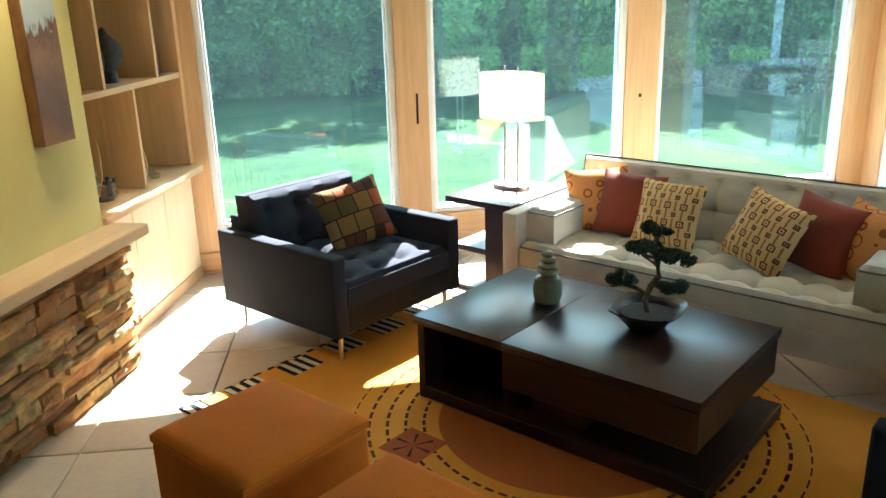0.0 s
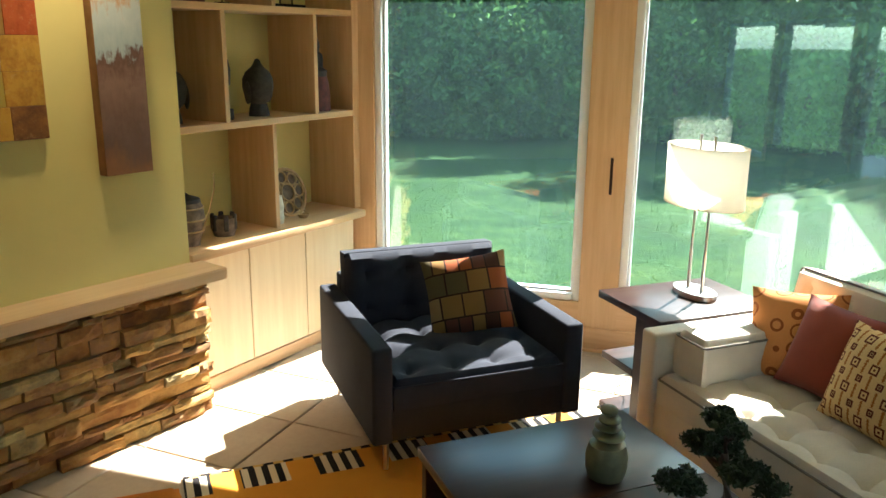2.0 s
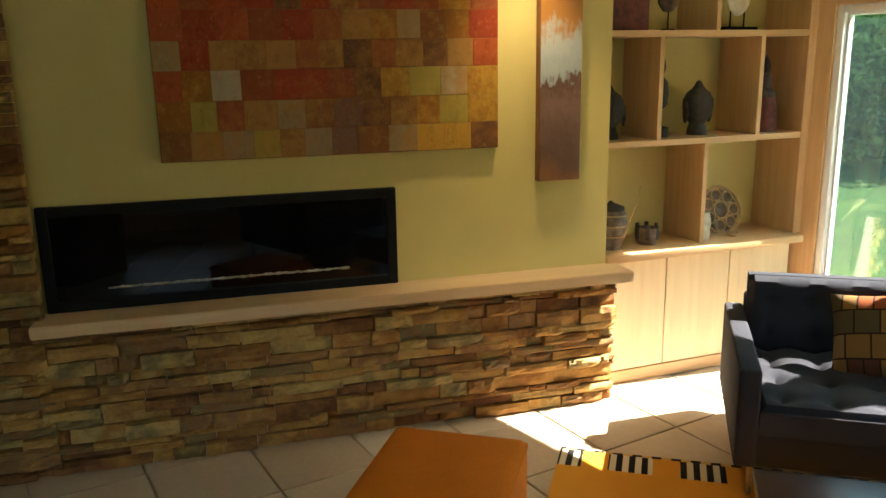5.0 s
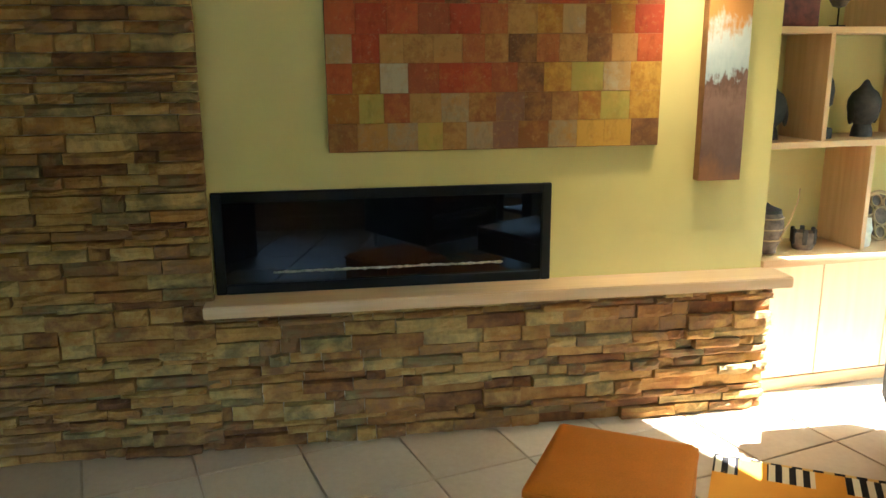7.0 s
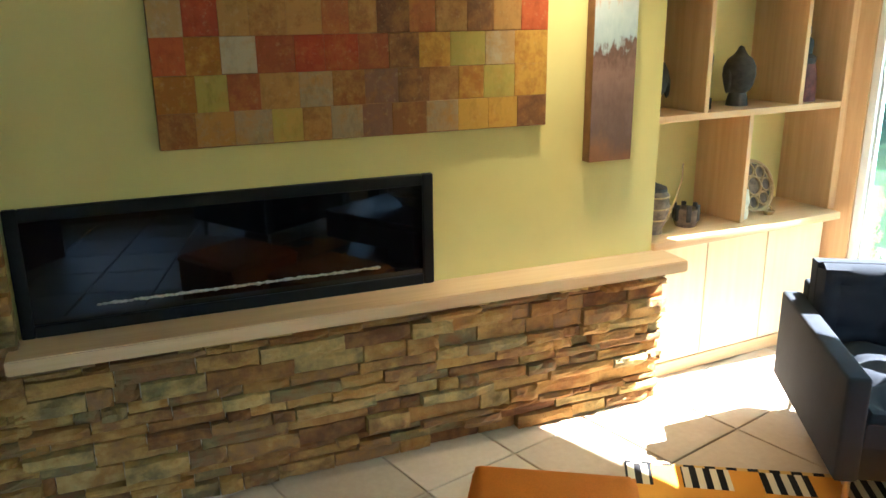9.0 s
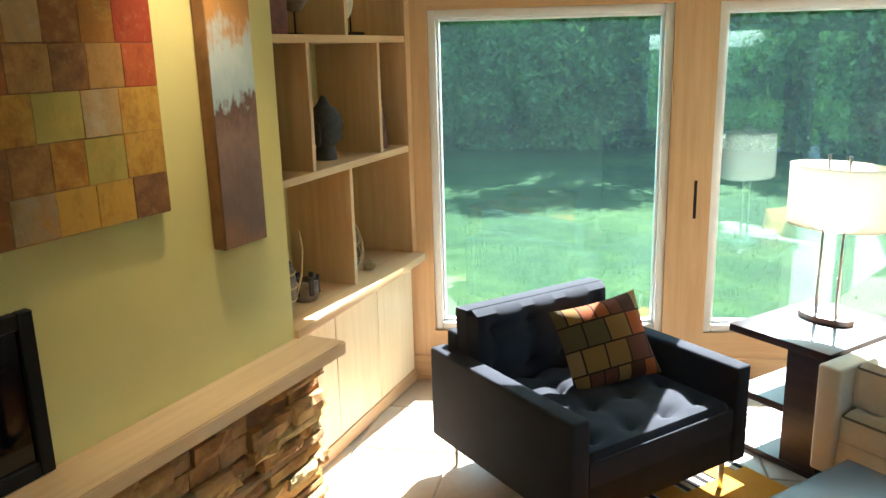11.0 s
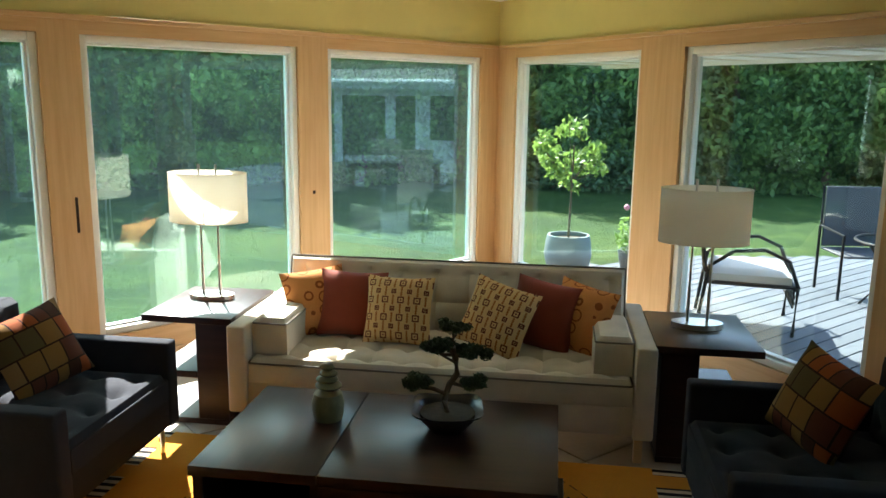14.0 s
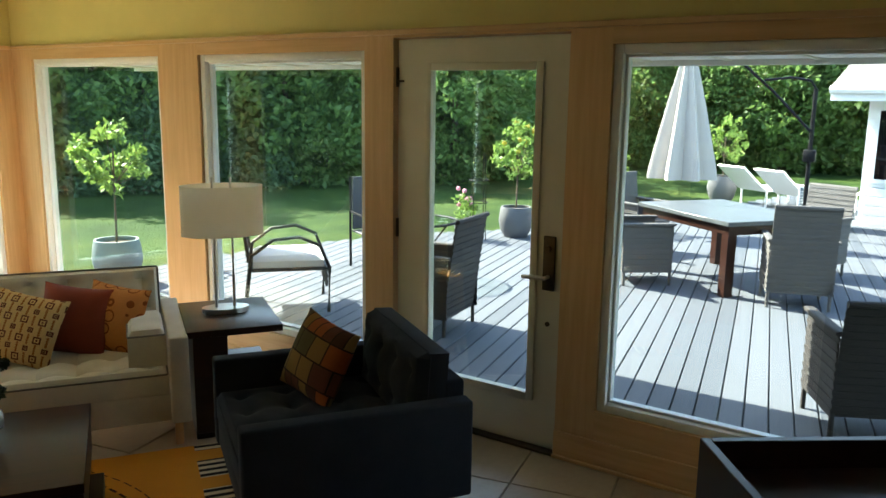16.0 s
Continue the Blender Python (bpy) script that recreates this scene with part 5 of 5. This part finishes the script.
# ---- deck furniture ----
M["wicker"] = plain("dark_wicker", (0.028, 0.025, 0.024), 0.75, 0, 0.4, 120, 0.8)
M["wicker_grey"] = plain("grey_wicker", (0.092, 0.088, 0.084), 0.75, 0, 0.35, 120, 0.8)
M["sling"] = plain("dark_mesh_sling", (0.05, 0.055, 0.065), 0.7, 0, 0.2, 200, 0.3)
M["cushion"] = fabric("pale_seat_cushion", (0.62, 0.60, 0.56), 0.08)
M["slate"] = plain("slate_table_top", (0.07, 0.08, 0.085), 0.35, 0, 0.25, 12, 0.1)


def weave(bm, w, h, n, m):
    """Horizontal wicker strands over a panel w by h."""
    for i in range(n):
        z = h * (i + 0.5) / n
        made = bmesh.ops.create_cube(bm, size=1, matrix=m @ Matrix.Translation((0, 0.003 * (-1) ** i, z)) @ Matrix.Diagonal((w, 0.012, h / n * 0.96, 1)))
    return bm


def wicker_chair(m, mat, label, back=0.62):
    """A tub chair: woven back, sides and skirt on slim legs; front towards -y."""
    c = thing("wicker_chair", m, label, "garden chair", "wicker dining chairs")
    part("backrest", weave(bmesh.new(), 0.56, back + 0.20, 30, pose(0, 0.22, 0.14, -8, 0, 0)), mat, c, smooth=False)
    part("back_roll", rod((-0.28, 0.23 + 0.14 * (back + 0.20), 0.14 + 0.99 * (back + 0.20)), (0.28, 0.23 + 0.14 * (back + 0.20), 0.14 + 0.99 * (back + 0.20)), 0.02, 8), mat, c)
    for s in (-1, 1):
        part("side_panel", weave(bmesh.new(), 0.52, 0.49, 18, pose(s * 0.28, 0.0, 0.14, 0, 0, 90)), mat, c, smooth=False)
        part("armrest", box((s * 0.28 - 0.032, -0.28, 0.62), (s * 0.28 + 0.032, 0.29, 0.65), 0.012, 2), mat, c)
        for y in (-0.25, 0.23):
            part("leg", rod((s * 0.265, y, 0), (s * 0.265, y, 0.16), 0.016, 8), mat, c)
    part("skirt", weave(bmesh.new(), 0.54, 0.26, 9, pose(0, -0.26, 0.14)), mat, c, smooth=False)
    part("seat", box((-0.265, -0.255, 0.36), (0.265, 0.24, 0.42), 0.015, 2), mat, c)
    return c


wicker_chair(pose(7.45, 3.38, DECK, 0, 0, 42), M["wicker_grey"], "grey wicker dining chair at the garden table")
wicker_chair(pose(7.48, 1.82, DECK, 0, 0, 112), M["wicker_grey"], "grey wicker dining chair turned to the garden table")
wicker_chair(pose(8.95, 4.05, DECK, 0, 0, -20), M["wicker_grey"], "grey wicker dining chair beyond the garden table")
wicker_chair(pose(9.0, 2.05, DECK, 0, 0, -110), M["wicker_grey"], "grey wicker dining chair at the far end of the table")
wicker_chair(pose(4.66, 0.74, DECK, 0, 0, 120), M["wicker"], "dark wicker chair standing close to the window", 0.48)
wicker_chair(pose(4.72, 3.98, DECK, 0, 0, 190), M["wicker"], "dark wicker chair outside the patio door", 0.60)

dt = thing("garden_table", pose(8.10, 2.72, DECK, 0, 0, 55.6), "long dark slate-topped garden dining table", "table")
part("tabletop", box((-0.78, -0.56, 0.70), (0.78, 0.56, 0.745), 0.006, 1), M["slate"], dt)
part("apron", box((-0.74, -0.52, 0.61), (0.74, 0.52, 0.70), 0.004, 1), M["espresso"], dt)
for sx in (-1, 1):
    for sy in (-1, 1):
        part("leg", box((sx * 0.69 - 0.05, sy * 0.47 - 0.05, 0), (sx * 0.69 + 0.05, sy * 0.47 + 0.05, 0.62), 0.004, 1), M["espresso"], dt)

arch = thing("arched_armchair", pose(4.42, 5.42, DECK, 0, 0, 50) @ Matrix.Scale(1.12, 4), "dark garden armchair with hooped arms and a pale cushion", "garden chair")
for s in (-1, 1):
    part("arm_hoop", tube([(s * 0.29, -0.30, 0), (s * 0.29, -0.31, 0.35), (s * 0.29, -0.24, 0.53), (s * 0.29, -0.08, 0.60), (s * 0.29, 0.12, 0.58), (s * 0.29, 0.28, 0.46), (s * 0.29, 0.34, 0.0)], 0.014, False, 8), M["black_metal"], arch)
part("back_hoop", tube([(0.29 * math.cos(b * math.pi / 12), 0.30 + 0.05 * math.sin(b * math.pi / 12), 0.42 + 0.36 * math.sin(b * math.pi / 12)) for b in range(13)], 0.014, False, 8), M["black_metal"], arch)
part("back_weave", weave(bmesh.new(), 0.50, 0.30, 12, pose(0, 0.31, 0.40, -6, 0, 0)), M["wicker"], arch, smooth=False)
part("front_weave", weave(bmesh.new(), 0.56, 0.14, 6, pose(0, -0.29, 0.20)), M["wicker"], arch, smooth=False)
part("seat", box((-0.28, -0.30, 0.33), (0.28, 0.30, 0.36), 0.008, 1), M["wicker"], arch)
part("cushion", pad(0.54, 0.54, 0.08, 0, 0, 0, 0.03, 0.04), M["cushion"], arch, "pale seat cushion", pose(0, 0, 0.36))

sl = thing("sling_chair", pose(6.15, 5.80, DECK, 0, 0, -25), "dark mesh sling garden chair", "garden chair")
part("backrest", box((-0.27, 0.22, 0.42), (0.27, 0.24, 1.0), 0.006, 1), M["sling"], sl)
part("seat", box((-0.27, -0.27, 0.39), (0.27, 0.24, 0.41), 0.006, 1), M["sling"], sl)
for s in (-1, 1):
    part("frame", tube([(s * 0.29, -0.27, 0), (s * 0.29, -0.27, 0.60), (s * 0.29, 0.22, 0.62), (s * 0.29, 0.24, 1.0)], 0.014, False, 8), M["black_metal"], sl)
    part("leg", rod((s * 0.29, 0.24, 0), (s * 0.29, 0.24, 0.62), 0.014), M["black_metal"], sl)
gt = thing("glass_table", pose(6.02, 5.22, DECK), "round glass garden table on dark legs", "table")
part("top", cyl(0.42, 0.42, 0.60, 0.612, 36), M["glass_clear"], gt)
part("rim", tube([(0.42 * math.cos(b * math.pi / 18), 0.42 * math.sin(b * math.pi / 18), 0.606) for b in range(36)], 0.014, True), M["black_metal"], gt)
for k in range(4):
    a = k * math.pi / 2 + 0.5
    part("leg", tube([(0.34 * math.cos(a), 0.34 * math.sin(a), 0), (0.12 * math.cos(a), 0.12 * math.sin(a), 0.3), (0.34 * math.cos(a), 0.34 * math.sin(a), 0.6)], 0.013), M["black_metal"], gt)

M["canvas"] = fabric("taupe_umbrella_canvas", (0.46, 0.42, 0.37), 0.08)
um = thing("garden_umbrella", pose(10.6, 4.15, DECK), "closed taupe cantilever umbrella hanging from its dark arm", "umbrella")
bm = bmesh.new()
rings = []
for z, r in ((0.80, 0.42), (1.0, 0.39), (1.4, 0.31), (1.9, 0.21), (2.3, 0.12), (2.42, 0.09), (2.46, 0.13), (2.56, 0.09), (2.60, 0.02)):
    rings.append([bm.verts.new((r * (1 + 0.22 * math.cos(8 * k * math.pi / 24)) * math.cos(k * math.pi / 24), r * (1 + 0.22 * math.cos(8 * k * math.pi / 24)) * math.sin(k * math.pi / 24), z)) for k in range(48)])
for a, b in zip(rings, rings[1:]):
    for k in range(48):
        bm.faces.new((a[k], a[(k + 1) % 48], b[(k + 1) % 48], b[k]))
part("canopy", bm, M["canvas"], um, "folded taupe canopy")
part("arm", tube([(0, 0, 2.60), (0.35, -0.45, 2.52), (0.75, -0.95, 2.0), (1.05, -1.42, 1.45)], 0.02, False, 8), M["black_metal"], um)
part("mast", rod((1.05, -1.42, 0), (1.05, -1.42, 2.05), 0.03, 12), M["black_metal"], um)
part("mast_hook", tube([(1.05, -1.42, 2.05), (1.0, -1.36, 2.16), (0.85, -1.15, 2.2), (0.6, -0.85, 2.16)], 0.018, False, 8), M["black_metal"], um)
part("base", box((0.65, -1.82, 0), (1.45, -1.02, 0.06), 0.01, 1), M["black_metal"], um)
part("winch", box((0.99, -1.5, 1.05), (1.11, -1.34, 1.22), 0.02, 2), M["black_metal"], um)

for lx, ly in ((14.5, 4.2), (14.1, 3.45)):
    lo = thing("sun_lounger", pose(lx, ly, DECK, 0, 0, 60), "white sun lounger with a raised back on the deck", "sun lounger", "white sun loungers")
    part("bed", box((-0.33, -1.2, 0.30), (0.33, 0.1, 0.35), 0.01, 1), M["white"], lo)
    part("backrest", box((-0.33, 0, -0.02), (0.33, 0.68, 0.02), 0.01, 1), M["white"], lo, "", pose(0, 0.1, 0.33, 38, 0, 0))
    for sx in (-1, 1):
        for sy in (-1.1, 0.05):
            part("leg", rod((sx * 0.3, sy, 0), (sx * 0.3, sy, 0.31), 0.02), M["white"], lo)

# ---- neighbouring wing of the house and its plant ----
wing = thing("house_wing", pose(13.3, 2.32, LAWN, 0, 0, -4), "white clapboard house wing with a low roof and a glazed door", "house")
part("wall", box((0, -3.9, 0), (5.0, 0, 2.28)), M["white"], wing, "white clapboard wall", smooth=False)
for k in range(14):
    part("clapboard", box((-0.022, -3.9, 0.12 + k * 0.145), (0.0, -0.06, 0.12 + k * 0.145 + 0.135), 0.004, 1), M["white"], wing)
part("roof", prism([(-0.6, -4.4), (5.6, -4.4), (5.6, 0.4), (-0.6, 0.4)], 2.28, 2.50), M["white"], wing, "white eaves")
rf = bmesh.new()
ends = [[rf.verts.new((x, y, z)) for x, z in ((-0.6, 2.50), (5.6, 2.50), (2.4, 3.7))] for y in (-4.4, 0.4)]
rf.faces.new(ends[0]), rf.faces.new(ends[1])
for k in range(3):
    rf.faces.new((ends[0][k], ends[0][(k + 1) % 3], ends[1][(k + 1) % 3], ends[1][k]))
part("roof", rf, M["roof"], wing, "grey shingle roof", smooth=False)
part("gutter", tube([(-0.64, -4.4, 2.44), (-0.64, 0.4, 2.44)], 0.06, False, 8), M["white"], wing)
wd = part("window", box((-0.05, -1.42, 1.05), (-0.024, -0.12, 2.2), 0.004, 1), M["white"], wing, "white framed window")
part("pane", box((-0.058, -1.36, 1.12), (-0.051, -0.18, 2.14)), M["fire_glass"], wd, smooth=False)
for y0, y1 in ((-2.36, -1.62), (-3.78, -2.40)):
    dr = part("door", box((-0.05, y0, 0.38), (-0.024, y1, 2.2), 0.004, 1), M["white"], wing, "white glazed door")
    part("pane", box((-0.058, y0 + 0.12, 0.50), (-0.051, y1 - 0.12, 2.12)), M["fire_glass"], dr, smooth=False)
ac = thing("air_conditioner", pose(12.75, 2.70, DECK, 0, 0, -6) @ Matrix.Scale(0.82, 4), "grey louvred air conditioning unit by the house", "air conditioner")
part("case", box((-0.35, -0.35, 0), (0.35, 0.35, 0.75), 0.03, 2), M["planter"], ac)
for k in range(12):
    part("louvre", box((-0.365, -0.32, 0.08 + k * 0.052), (-0.35, 0.32, 0.10 + k * 0.052), 0.002, 1), M["white"], ac)
for sy in (-1, 1):
    part("corner_post", box((-0.37, sy * 0.34 - 0.015, 0), (-0.34, sy * 0.34 + 0.015, 0.76), 0.003, 1), M["white"], ac)


# ---- floor tiles ----
def tile_material():
    m = Net("beige_stone_tile", 0.42, 0, 0.45)
    v = m.geo()
    a, b = m.noise(v, 2.2, 4), m.noise(v, 28, 4, 0.65)
    f = m.math("ADD", m.math("ADD", m.math("MULTIPLY", a, 0.4), m.math("MULTIPLY", b, 0.35)), m.math("MULTIPLY", m.rand(), 0.25))
    m.col(m.ramp(f, (0.32, (0.40, 0.30, 0.205)), (0.68, (0.55, 0.44, 0.32))))
    m.rough(m.math("ADD", m.math("MULTIPLY", b, 0.25), 0.30))
    m.bump(b, 0.12, 0.002)
    return m.mat


M["tile"] = tile_material()
TS = 0.455
tile_mesh = finish("floor_tile", box((-TS / 2 + 0.004, -TS / 2 + 0.004, -0.012), (TS / 2 - 0.004, TS / 2 - 0.004, 0.0), 0.003, 1), M["tile"], False)
for i in range(-14, 16):
    for j in range(-10, 22):
        x, y = (i * ca - j * sa) * TS, (i * sa + j * ca) * TS
        if -2.05 < x < 3.25 and -2.4 < y < 7.0 and y < 5.05 + 0.384 * (x + 1.75):
            if x < -1.95 and not 3.2 < y < 5:
                continue
            o = new("floor_tile", tile_mesh)
            o.parent = floor
            o.matrix_local = pose(x, y, 0, 0, 0, 15)


# ---- ledgestone ----
def stone_material():
    m = Net("split_ledgestone", 0.85, 0, 0.3)
    v = m.geo()
    a, b = m.noise(v, 9, 5, 0.6), m.noise(v, 60, 5, 0.7)
    f = m.math("ADD", m.math("MULTIPLY", m.math("SUBTRACT", a, 0.5), 0.7), m.rand())
    c = m.ramp(f, (0.0, (0.17, 0.068, 0.024)), (0.16, (0.36, 0.165, 0.042)), (0.34, (0.54, 0.31, 0.085)), (0.48, (0.27, 0.125, 0.045)), (0.62, (0.24, 0.18, 0.075)), (0.76, (0.58, 0.38, 0.125)), (0.88, (0.42, 0.205, 0.048)), (1.0, (0.30, 0.16, 0.07)))
    m.col(m.mix(m.math("MULTIPLY", b, 0.35), c, (0.13, 0.08, 0.04)))
    m.bump(m.math("ADD", a, b), 0.7, 0.008)
    return m.mat


M["stone"] = stone_material()
random.seed(77)


def stone_mesh(k):
    """A split stone, one unit wide and high, with a rough face towards +x."""
    bm = bmesh.new()
    ny, nz = 5, 3
    g = {}
    for i in range(ny + 1):
        for j in range(nz + 1):
            edge = i in (0, ny) or j in (0, nz)
            x = 1.0 + random.uniform(-0.10, 0.10) - (0.16 if edge else 0)
            jy, jz = (0, 0) if edge else (random.uniform(-0.04, 0.04), random.uniform(-0.06, 0.06))
            g[i, j] = bm.verts.new((x, i / ny + jy + (random.uniform(-0.008, 0.008) if edge else 0), j / nz + jz + (random.uniform(-0.03, 0.03) if edge else 0)))
    for i in range(ny):
        for j in range(nz):
            bm.faces.new((g[i, j], g[i + 1, j], g[i + 1, j + 1], g[i, j + 1]))
    ring = [(i, 0) for i in range(ny)] + [(ny, j) for j in range(nz)] + [(i, nz) for i in range(ny, 0, -1)] + [(0, j) for j in range(nz, 0, -1)]
    back = [bm.verts.new((0, g[r].co.y, g[r].co.z)) for r in ring]
    for a in range(len(ring)):
        b = (a + 1) % len(ring)
        bm.faces.new((g[ring[a]], back[a], back[b], g[ring[b]]))
    bmesh.ops.recalc_face_normals(bm, faces=bm.faces)
    return finish("ledge_stone", bm, M["stone"], False)


STONES = [stone_mesh(k) for k in range(10)]
ledge = thing("stone_ledge", pose(-1.66, 0, 0), "low wall of stacked brown ledgestone under the mantel", "stone wall", "", "structure")
column = thing("stone_column", pose(-1.665, 0, 0), "floor to ceiling column of stacked brown ledgestone", "stone wall", "", "structure")


def lay(parent, y0, y1, z0, z1, deep, limit):
    z, count, rest = z0, 0, []
    while z < z1 - 0.012:
        h = min(random.choice((0.030, 0.042, 0.050, 0.058, 0.066, 0.072)), z1 - z)
        if z1 - z - h < 0.02:
            h = z1 - z
        y = y0
        while y < y1 - 0.01:
            w = min(random.choice((0.09, 0.14, 0.18, 0.23, 0.28, 0.33)), y1 - y)
            if y1 - y - w < 0.05:
                w = y1 - y
            d = deep * random.uniform(0.5, 1.45)
            m = pose(0, y, z) @ Matrix.Diagonal((d, w - 0.005, h - 0.0045, 1))
            if y > limit:
                o = new("ledge_stone", random.choice(STONES))
                o.parent, o.matrix_local = parent, m
            else:
                rest.append((random.choice(STONES), m))
            y += w
        z += h
    if rest:
        bm = bmesh.new()
        for me, m in rest:
            old = len(bm.verts)
            bm.from_mesh(me)
            bm.verts.ensure_lookup_table()
            bmesh.ops.transform(bm, matrix=m, verts=bm.verts[old:])
        o = part("stonework", bm, M["stone_rest"], parent, smooth=False)
        tagged(o, kind="stuff")


M["stone_rest"] = M["stone"].copy()
_t = M["stone_rest"].node_tree
_isl = _t.nodes.new("ShaderNodeNewGeometry")
for _l in list(_t.links):
    if _l.from_node.bl_idname == "ShaderNodeObjectInfo":
        _t.links.new(_isl.outputs[8], _l.to_socket)
lay(ledge, 0.85, 3.54, 0.0, 0.652, 0.058, -9)
lay(column, -2.2, 0.90, 0.0, 2.44, 0.068, 0.22)
